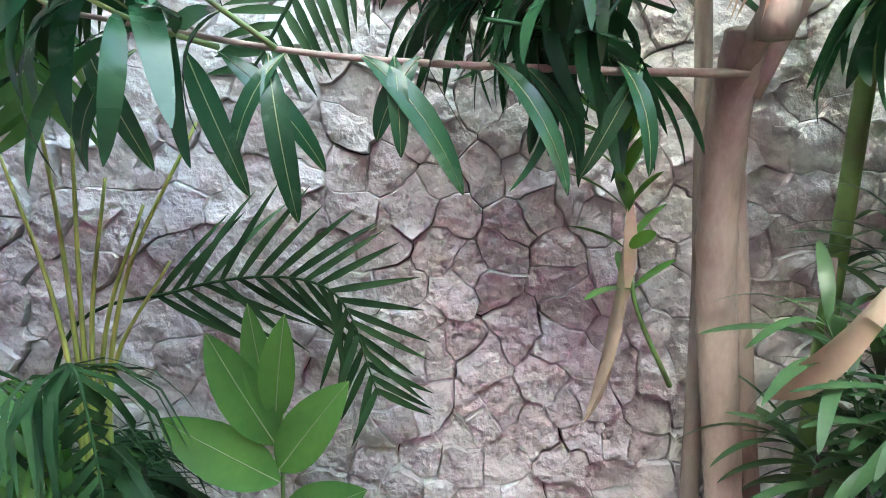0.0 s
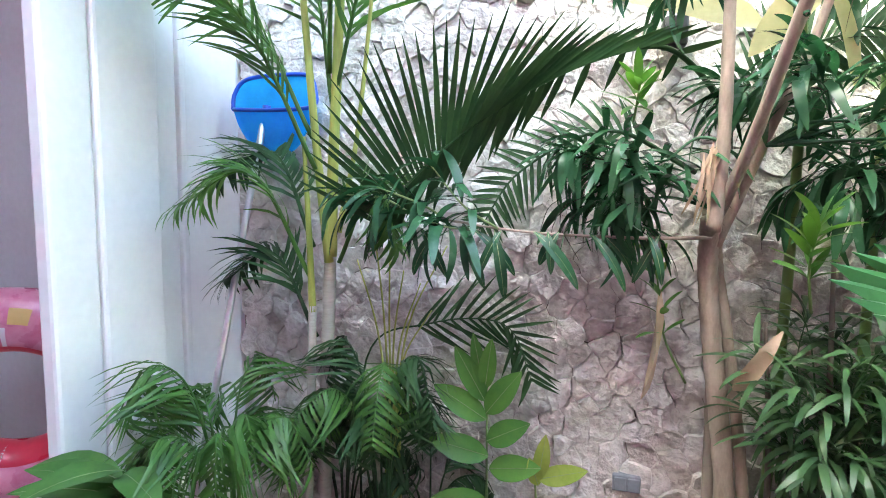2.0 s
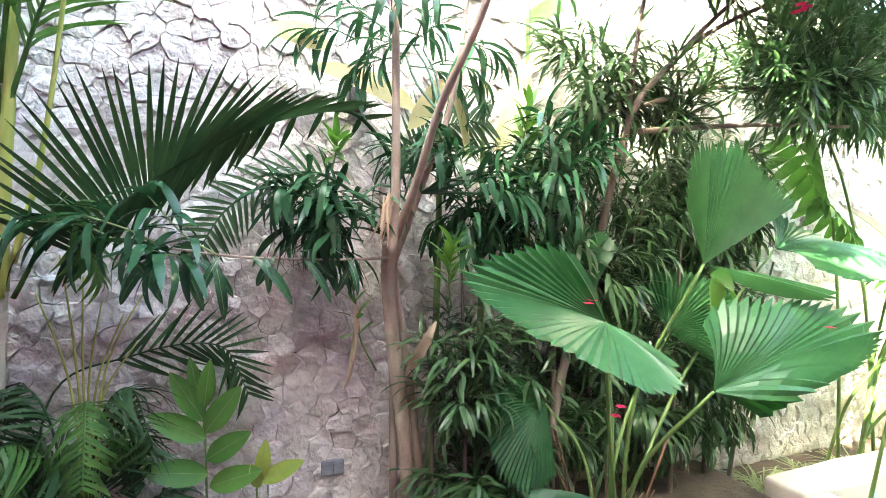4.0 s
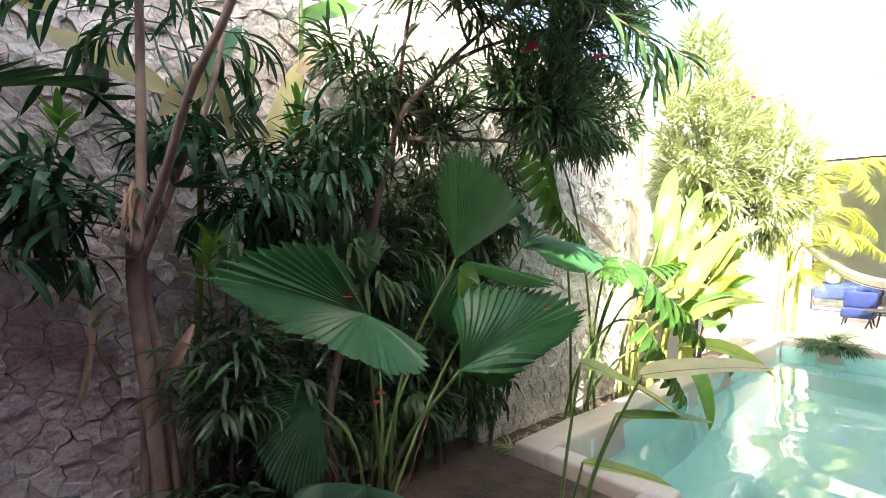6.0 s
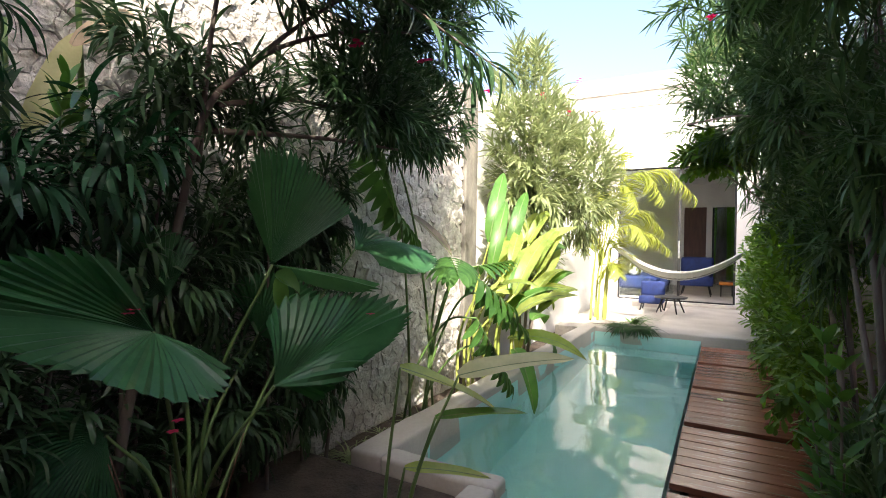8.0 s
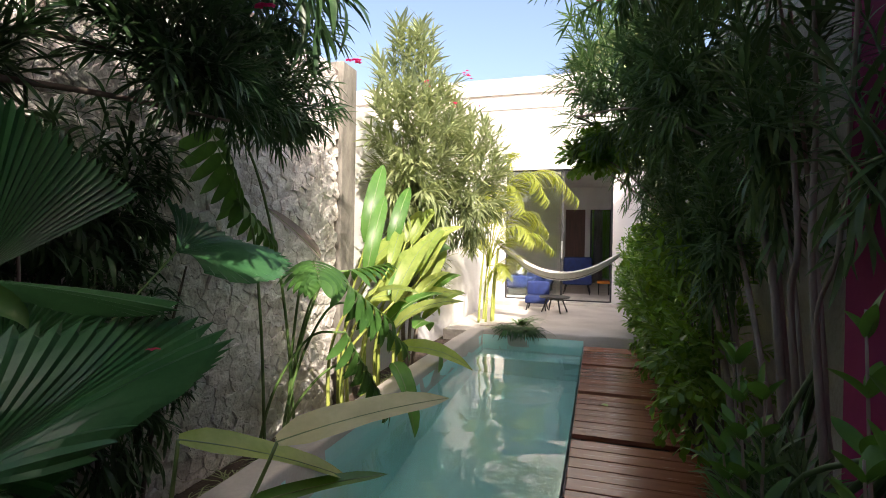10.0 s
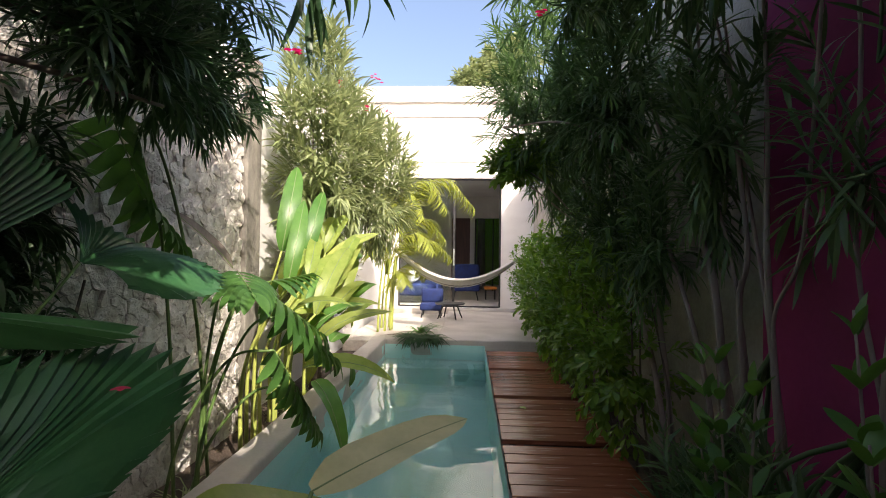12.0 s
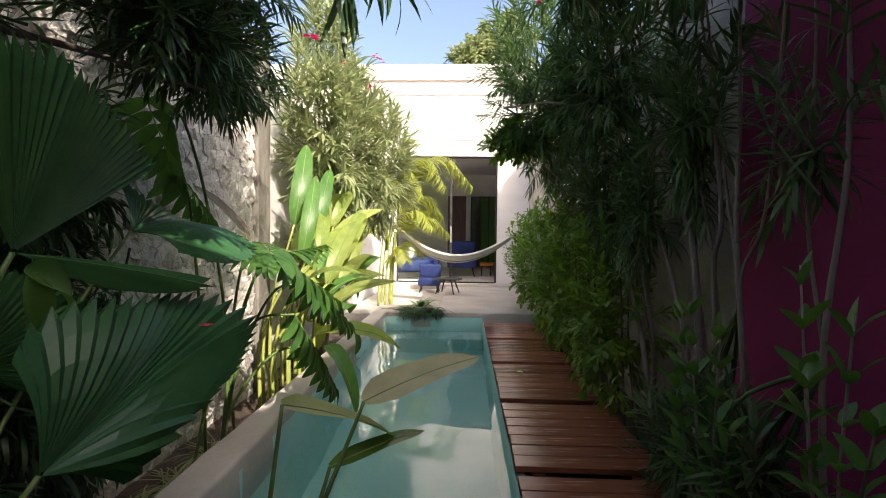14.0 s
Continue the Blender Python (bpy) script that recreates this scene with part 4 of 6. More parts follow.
def cane_palm():
    t = thing("cane_palm", "clumping palm with pale canes and feathery fronds", "palm", (-0.63, -0.40, -0.12))
    for pts, r in (([(-0.65, -0.36, -0.12), (-0.635, -0.37, 0.5), (-0.61, -0.38, 1.04)], 0.024), ([(-0.70, -0.40, -0.12), (-0.67, -0.41, 0.5), (-0.655, -0.42, 0.86)], 0.016), ([(-0.45, -0.36, -0.12), (-0.445, -0.37, 0.45)], 0.011)):
        b = Build(); tube(b, smooth_line(pts, 10), r, r * 0.85, 10, knots=0.06); part("cane", b, CANE, t)
    for pts, r in (([(-0.61, -0.38, 1.02), (-0.60, -0.38, 1.3), (-0.57, -0.38, 1.9), (-0.55, -0.4, 2.3)], 0.022), ([(-0.61, -0.39, 1.0), (-0.65, -0.40, 1.4), (-0.69, -0.41, 1.9), (-0.72, -0.42, 2.3)], 0.016), ([(-0.655, -0.42, 0.84), (-0.66, -0.43, 1.1), (-0.67, -0.44, 1.4)], 0.013), ([(-0.58, -0.38, 1.1), (-0.5, -0.4, 1.45), (-0.42, -0.42, 2.1)], 0.010)):
        b = Build(); tube(b, smooth_line(pts, 8), r, r * 0.5, 9); part("crownshaft", b, SHAFT, t, "yellow-green leaf sheath")
    F = [([(-0.66, -0.40, 1.40), (-0.85, -0.45, 1.76), (-1.14, -0.62, 1.90)], 0.34, LEAF_PALM), ([(-0.6, -0.38, 1.5), (-0.66, -0.42, 1.95), (-0.85, -0.55, 2.35)], 0.36, LEAF_PALM),
         ([(-0.6, -0.38, 1.5), (-0.45, -0.42, 1.95), (-0.2, -0.5, 2.25)], 0.36, LEAF_PALM), ([(-0.64, -0.42, 1.3), (-0.78, -0.6, 1.72), (-0.98, -0.88, 1.92)], 0.33, LEAF_PALM),
         ([(-0.66, -0.42, 0.95), (-0.80, -0.52, 1.28), (-0.98, -0.62, 1.18)], 0.24, LEAF_GINGER), ([(-0.66, -0.40, 1.05), (-0.84, -0.34, 1.36), (-1.08, -0.34, 1.27)], 0.24, LEAF_PALM_D),
         ([(-0.65, -0.40, 0.75), (-0.82, -0.38, 1.02), (-1.0, -0.4, 0.92)], 0.22, LEAF_PALM_D), ([(-0.6, -0.40, 1.6), (-0.5, -0.6, 2.0), (-0.45, -0.9, 2.15)], 0.32, LEAF_PALM), ([(-0.58, -0.38, 1.0), (-0.45, -0.4, 1.25), (-0.36, -0.42, 1.05)], 0.2, LEAF_PALM)]
    for line, L, m in F:
        b = Build(); frond(b, b, line, 26, L, 0.017, 0.85, 0.55, 0.25, 0.2); part("frond", b, m, t)


cane_palm()


def arching_palm():
    t = thing("arching_palm", "young palm with one long dark arching frond by the wall", "palm", (0.58, -0.25, -0.12))
    b = Build(); tube(b, smooth_line([(0.6, -0.24, -0.12), (0.58, -0.24, 0.7), (0.52, -0.25, 1.38)], 8), 0.018, 0.012, 9, knots=0.05); part("stem", b, BARK_DARK, t)
    b = Build()
    rib = smooth_line([(0.56, -0.27, 1.36), (0.538, -0.29, 1.50), (0.432, -0.33, 1.613), (0.334, -0.36, 1.636), (0.179, -0.40, 1.592), (0.039, -0.42, 1.528), (-0.074, -0.43, 1.46), (-0.182, -0.43, 1.386), (-0.30, -0.44, 1.28), (-0.42, -0.46, 1.14)], 8)
    tube(b, rib, 0.009, 0.003, 7)
    for k in range(46):
        u = 0.24 + 0.76 * (k / 45) ** 0.55
        x = u * (len(rib) - 1); i = min(len(rib) - 2, int(x))
        p = rib[i] + (rib[i + 1] - rib[i]) * (x - i)
        # upper row fans from the right over the crown to the left, lower row hangs inward
        w = float(np.interp(u, (0.2, 0.4, 0.6, 0.70, 0.76, 0.80, 0.88, 1.0), (0.1, 0.3, 0.55, 0.75, 1.05, 1.4, 1.9, 2.6))) + RNG.uniform(-0.04, 0.04)
        l = float(np.interp(u, (0.2, 0.4, 0.7, 0.9, 1.0), (0.12, 0.20, 0.36, 0.37, 0.26))) * RNG.uniform(0.93, 1.05)
        leaf(b, p, (math.cos(w), -0.28, math.sin(w)), (0.1, -1, -0.2), l, 0.019, -0.22, 0.35, "blade", twist=RNG.uniform(-0.2, 0.2))
        if k % 2 == 0 or u > 0.5:
            leaf(b, p, (-0.42 + RNG.uniform(-0.1, 0.1), 0.18, -0.8), (0.1, -1, 0.2), l * 0.62, 0.020, 0.2, 0.35, "blade")
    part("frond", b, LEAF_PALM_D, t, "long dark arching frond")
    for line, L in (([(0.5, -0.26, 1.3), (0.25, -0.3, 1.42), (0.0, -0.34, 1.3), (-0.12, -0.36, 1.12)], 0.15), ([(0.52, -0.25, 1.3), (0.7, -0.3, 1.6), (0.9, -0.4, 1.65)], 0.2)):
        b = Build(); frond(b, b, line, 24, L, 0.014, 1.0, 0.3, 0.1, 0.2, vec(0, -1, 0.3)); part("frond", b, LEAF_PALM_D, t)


arching_palm()


def low_palm(at, fronds, H, reach, L, m, label, lean=0.0, n=22):
    x, y, z = at
    t = thing("low_palm", label, "palm", at, "low palms by the wall")
    for k in range(fronds):
        w = 2 * math.pi * k / fronds + RNG.uniform(-0.3, 0.3)
        r = reach * RNG.uniform(0.75, 1.15)
        h = H * RNG.uniform(0.75, 1.1)
        b = Build()
        frond(b, b, [(x, y, z), (x + r * 0.25 * math.cos(w), y + (r * 0.25 * math.sin(w)) * 0.8 + lean, z + h * 0.8), (x + r * 0.7 * math.cos(w), y + r * 0.6 * math.sin(w) + lean, z + h), (x + r * math.cos(w), y + r * 0.85 * math.sin(w) + lean, z + h * 0.82)], n, L * 1.2, 0.011, 0.85, 1.6, 0.15, 0.36, None, 0.005)
        part("frond", b, m, t)


low_palm((-0.85, -0.58, -0.12), 11, 0.80, 0.30, 0.22, LEAF_PALM, "bushy low palm with drooping leaflets", -0.04)
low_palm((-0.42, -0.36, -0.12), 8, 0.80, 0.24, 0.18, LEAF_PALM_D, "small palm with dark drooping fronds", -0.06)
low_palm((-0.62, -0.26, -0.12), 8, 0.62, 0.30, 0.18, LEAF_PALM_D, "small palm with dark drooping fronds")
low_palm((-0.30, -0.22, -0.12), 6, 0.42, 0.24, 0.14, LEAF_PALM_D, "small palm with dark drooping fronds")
t = thing("wall_palm", "small palm with a dark narrow frond against the stones", "palm", (-0.55, -0.2, -0.12))
for line, L in (([(-0.58, -0.2, -0.1), (-0.56, -0.2, 0.62), (-0.32, -0.21, 0.775), (-0.05, -0.24, 0.80), (0.05, -0.26, 0.62)], 0.20),):
    b = Build(); frond(b, b, line, 20, L, 0.013, 0.72, 0.2, 0.1, 0.45, vec(0, -1, 0.1), 0.005); part("frond", b, LEAF_PALM_D, t)
for k, (x, z) in enumerate(((-0.56, 1.0), (-0.50, 1.12), (-0.44, 1.05), (-0.39, 0.97), (-0.33, 0.93), (-0.24, 1.06), (-0.29, 0.84))):
    b = Build(); tube(b, smooth_line([(-0.46 + 0.012 * k, -0.28, -0.12), (-0.445 + 0.008 * k, -0.29, 0.45), (x * 0.35 - 0.285, -0.285, 0.45 + (z - 0.45) * 0.55), (x, -0.28, z)], 6), 0.006, 0.0025, 6); part("stalk", b, SHAFT, t, "thin yellow-green stalk")
t = thing("nodding_palm", "small palm with a drooping green frond nodding outward", "palm", (-0.40, -0.38, -0.12))
for line, L, n in (([(-0.41, -0.38, -0.12), (-0.40, -0.40, 0.45), (-0.385, -0.46, 0.70), (-0.36, -0.58, 0.68), (-0.34, -0.68, 0.55)], 0.24, 24), ([(-0.42, -0.38, -0.12), (-0.46, -0.40, 0.40), (-0.54, -0.50, 0.62), (-0.62, -0.64, 0.55)], 0.22, 22)):
    b = Build(); frond(b, b, line, n, L, 0.011, 1.1, 1.5, 0.15, 0.48, None, 0.005); part("frond", b, LEAF_PALM, t)


def ginger(at, leaves, label, m, top):
    x, y, z = at
    t = thing("ginger_plant", label, "plant", at, "gingers")
    b = Build(); tube(b, smooth_line([(x, y, z), (x - 0.005, y, z + 0.3), (x - 0.02, y + 0.02, top)], 8), 0.006, 0.003, 7); part("stem", b, STALK, t)
    for p, d, l, w in leaves:
        b = Build(); leaf(b, p, d, (0.05, -0.85, 0.5), l, w, 0.22, 0.22, "ovate", 0.03, rib=0.0013); part("leaf", b, [m, RIB], t)


ginger((-0.07, -0.36, -0.12), [((-0.085, -0.36, 0.52), (-0.8, -0.3, 0.62), 0.20, 0.080), ((-0.085, -0.36, 0.54), (0.55, -0.25, 0.85), 0.19, 0.078), ((-0.09, -0.36, 0.58), (-0.45, -0.2, 0.9), 0.20, 0.07), ((-0.09, -0.36, 0.62), (0.12, -0.25, 1), 0.17, 0.055),
        ((-0.09, -0.36, 0.60), (-0.2, -0.1, 1), 0.20, 0.05), ((-0.08, -0.36, 0.45), (0.7, -0.35, 0.55), 0.17, 0.078), ((-0.075, -0.36, 0.40), (-0.9, -0.35, 0.35), 0.20, 0.085), ((-0.07, -0.36, 0.36), (0.85, -0.4, 0.35), 0.18, 0.08),
        ((-0.07, -0.36, 0.24), (-0.8, -0.4, 0.2), 0.19, 0.08), ((-0.07, -0.36, 0.2), (0.8, -0.4, 0.2), 0.16, 0.07)], "young ginger with broad green leaves", LEAF_GINGER, 0.70)
ginger((0.09, -0.38, -0.12), [((0.085, -0.38, 0.36), (0.12, -0.2, 1), 0.15, 0.05), ((0.085, -0.38, 0.36), (0.85, -0.3, 0.45), 0.16, 0.06), ((0.085, -0.38, 0.34), (-0.25, -0.3, 0.9), 0.10, 0.045), ((0.085, -0.38, 0.24), (0.3, -0.6, 0.1), 0.13, 0.06)], "small ginger shoot with bright young leaves", LEAF_BRIGHT, 0.40)
t = thing("broadleaf_plant", "low plant with broad glossy dark leaves by the pier", "plant", (-0.98, -0.86, -0.12))
b = Build(); tube(b, smooth_line([(-0.98, -0.86, -0.12), (-0.97, -0.86, 0.2), (-0.96, -0.86, 0.42)], 6), 0.008, 0.005, 7); part("stem", b, STALK, t)
for d, l in (((-1, -0.2, 0.5), 0.3), ((-0.7, -0.6, 0.3), 0.28), ((-0.4, -0.5, 0.6), 0.26), ((-0.9, 0.1, 0.2), 0.27), ((0.7, -0.4, 0.3), 0.22), ((0.3, -0.7, 0.3), 0.24), ((-0.6, -0.7, 0.05), 0.26), ((0.9, 0.0, 0.2), 0.2), ((-0.8, -0.4, 0.75), 0.27), ((-0.2, -0.8, 0.5), 0.25), ((-0.95, -0.45, 0.1), 0.29)):
    b = Build(); leaf(b, (-0.965, -0.86, 0.43 + RNG.uniform(-0.06, 0.06)), d, (0, -0.3, 1), l, 0.085, 0.5, 0.25, "ovate", 0.08, rib=0.0012); part("leaf", b, [LEAF_PALM, RIB], t)


# faded broad leaves high on the wall
def tall_broadleaf():
    t = thing("tall_broadleaf", "tall plant with faded yellow-green paddle leaves", "plant", (0.75, -0.3, -0.12))
    for pts in ([(0.72, -0.28, -0.12), (0.74, -0.3, 0.9), (0.72, -0.34, 1.6), (0.66, -0.4, 1.75)], [(0.95, -0.26, -0.12), (0.95, -0.27, 1.0), (0.92, -0.3, 1.9)], [(1.2, -0.24, -0.12), (1.18, -0.25, 1.2), (1.12, -0.3, 2.2)]):
        b = Build(); tube(b, smooth_line(pts, 8), 0.016, 0.009, 8); part("stalk", b, STALK, t)
    for p, q, w, m in (((0.60, -0.40, 1.66), (0.25, -0.36, 1.87), 0.085, LEAF_PALE), ((0.30, -0.32, 1.86), (0.08, -0.3, 1.96), 0.09, LEAF_PALE), ((0.72, -0.44, 1.76), (0.56, -0.50, 1.60), 0.085, LEAF_PALE), ((0.72, -0.45, 1.74), (0.84, -0.46, 1.50), 0.045, LEAF_PALE), ((0.70, -0.46, 1.73), (0.83, -0.47, 1.98), 0.05, LEAF_FAN), ((0.94, -0.40, 1.53), (1.13, -0.40, 1.97), 0.09, LEAF_PALE), ((1.08, -0.36, 1.86), (1.38, -0.30, 2.18), 0.07, DRY), ((1.12, -0.3, 2.1), (1.4, -0.36, 2.3), 0.1, LEAF_GINGER), ((1.1, -0.3, 1.45), (1.35, -0.42, 1.5), 0.12, LEAF_GINGER)):
        p, q = vec(*p), vec(*q); d, l = q - p, np.linalg.norm(q - p) * 1.04
        b = Build(); leaf(b, p, d, (0, -0.9, 0.4), l, w, 0.35, 0.25, "strap", 0.1, 0.4); part("leaf", b, m, t)


tall_broadleaf()


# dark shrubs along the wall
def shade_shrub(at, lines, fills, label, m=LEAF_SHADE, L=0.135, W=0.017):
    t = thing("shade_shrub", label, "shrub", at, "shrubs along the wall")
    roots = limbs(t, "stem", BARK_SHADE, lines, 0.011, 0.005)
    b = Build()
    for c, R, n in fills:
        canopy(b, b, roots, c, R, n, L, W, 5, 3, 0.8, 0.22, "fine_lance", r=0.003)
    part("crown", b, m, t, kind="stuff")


shade_shrub((0.85, -0.4, -0.12), [[(0.85, -0.4, -0.12), (0.82, -0.42, 0.5), (0.78, -0.45, 1.1)], [(0.88, -0.4, -0.12), (0.95, -0.45, 0.5), (1.0, -0.5, 1.0)], [(0.72, -0.35, -0.12), (0.7, -0.38, 0.5), (0.66, -0.4, 0.9)]],
            [((0.80, -0.45, 0.66), (0.20, 0.13, 0.36), 34), ((0.95, -0.42, 0.25), (0.35, 0.2, 0.25), 34)], "dark narrow-leaved shrub in the shade")
shade_shrub((1.25, -0.4, -0.12), [[(1.25, -0.4, -0.12), (1.22, -0.42, 0.6), (1.15, -0.5, 1.3)], [(1.35, -0.35, -0.12), (1.45, -0.4, 0.7), (1.6, -0.5, 1.4)], [(1.28, -0.36, -0.12), (1.3, -0.4, 0.8), (1.36, -0.45, 1.6)], [(1.9, -0.4, -0.12), (1.85, -0.45, 0.6), (1.8, -0.5, 1.2)]],
            [((1.35, -0.45, 1.2), (0.4, 0.2, 0.45), 62), ((1.36, -0.50, 1.82), (0.32, 0.16, 0.30), 40), ((1.7, -0.35, 0.6), (0.5, 0.2, 0.55), 110), ((1.75, -0.40, 1.35), (0.35, 0.15, 0.35), 50), ((1.2, -0.35, 0.5), (0.35, 0.18, 0.45), 50)], "dark narrow-leaved shrub in the shade")


shade_shrub((2.25, -0.32, -0.12), [[(2.2, -0.32, -0.12), (2.2, -0.33, 0.6), (2.15, -0.36, 1.2)], [(2.4, -0.3, -0.12), (2.5, -0.32, 0.6), (2.6, -0.36, 1.1)]],
            [((2.2, -0.34, 0.7), (0.45, 0.14, 0.6), 110), ((2.15, -0.35, 1.4), (0.4, 0.15, 0.4), 70)], "dark narrow-leaved shrub in the shade")


def oleander(name, at, lines, fills, label, m, L, W, flowers=(), r0=0.022, r1=0.007, per=3, whorl=6, droop=0.3, length=0.35, bark=None):
    bark = bark or BARK_DARK
    t = thing(name, label, "tree", at)
    roots = limbs(t, "stem", bark, lines, r0, r1, 9, 0.05)
    b = Build()
    for c, R, n in fills:
        canopy(b, b, roots, c, R, n, L, W, whorl, per, droop, length)
    part("crown", b, m, t, kind="stuff")
    for p in flowers:
        b = Build()
        for k in range(4):
            flower(b, np.asarray(p) + RNG.normal(0, 0.016, 3), 0.02)
        part("blossom", b, PETAL, t, "pinkish red flowers")


# The last three crown fills are added overhead, out of view, to cast shade.
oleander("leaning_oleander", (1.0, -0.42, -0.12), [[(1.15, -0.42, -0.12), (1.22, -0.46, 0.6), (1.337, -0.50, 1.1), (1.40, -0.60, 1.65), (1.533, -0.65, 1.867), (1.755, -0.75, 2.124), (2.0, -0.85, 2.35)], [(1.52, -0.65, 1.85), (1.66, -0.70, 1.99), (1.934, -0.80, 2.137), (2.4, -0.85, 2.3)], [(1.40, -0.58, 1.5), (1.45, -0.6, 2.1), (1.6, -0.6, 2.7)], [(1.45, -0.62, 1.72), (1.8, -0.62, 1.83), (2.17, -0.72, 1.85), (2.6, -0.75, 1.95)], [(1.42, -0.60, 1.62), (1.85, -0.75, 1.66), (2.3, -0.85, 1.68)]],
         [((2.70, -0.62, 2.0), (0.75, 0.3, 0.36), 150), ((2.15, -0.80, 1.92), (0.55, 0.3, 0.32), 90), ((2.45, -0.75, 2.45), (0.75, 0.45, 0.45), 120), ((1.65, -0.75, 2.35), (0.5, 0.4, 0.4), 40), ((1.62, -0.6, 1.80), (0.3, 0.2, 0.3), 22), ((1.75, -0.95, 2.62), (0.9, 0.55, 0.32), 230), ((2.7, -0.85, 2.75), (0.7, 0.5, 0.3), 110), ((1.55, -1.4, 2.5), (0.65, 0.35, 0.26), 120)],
         "leaning oleander over the pool edge, leaves and bark coloured for shade", LEAF_SHADE, 0.115, 0.0135, ((2.95, -1.05, 2.12), (2.3, -1.0, 2.1), (1.9, -0.9, 2.05)), r0=0.021, r1=0.006, bark=BARK_SHADE)
t = thing("hanging_spray", "oleander spray hanging into the yard overhead, coloured for shade", "branch", (1.6, -1.5, 2.2))
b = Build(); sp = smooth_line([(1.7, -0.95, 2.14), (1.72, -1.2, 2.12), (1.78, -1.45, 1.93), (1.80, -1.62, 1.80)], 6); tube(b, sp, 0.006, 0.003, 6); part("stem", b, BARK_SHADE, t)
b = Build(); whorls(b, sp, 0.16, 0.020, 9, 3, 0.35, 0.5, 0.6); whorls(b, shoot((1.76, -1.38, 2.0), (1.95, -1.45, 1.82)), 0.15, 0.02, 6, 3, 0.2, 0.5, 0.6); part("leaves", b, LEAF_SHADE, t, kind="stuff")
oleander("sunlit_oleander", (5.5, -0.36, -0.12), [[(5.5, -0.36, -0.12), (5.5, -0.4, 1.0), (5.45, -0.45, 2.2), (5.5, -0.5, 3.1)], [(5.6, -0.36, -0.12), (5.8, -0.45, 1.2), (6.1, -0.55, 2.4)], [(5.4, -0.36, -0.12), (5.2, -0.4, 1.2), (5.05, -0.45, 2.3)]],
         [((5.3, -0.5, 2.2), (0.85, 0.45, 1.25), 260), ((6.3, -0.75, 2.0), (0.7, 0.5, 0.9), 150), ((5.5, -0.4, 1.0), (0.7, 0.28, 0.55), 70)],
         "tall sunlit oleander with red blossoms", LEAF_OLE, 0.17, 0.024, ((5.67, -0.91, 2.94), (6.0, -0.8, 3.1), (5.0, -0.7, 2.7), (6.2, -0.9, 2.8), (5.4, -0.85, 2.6)))


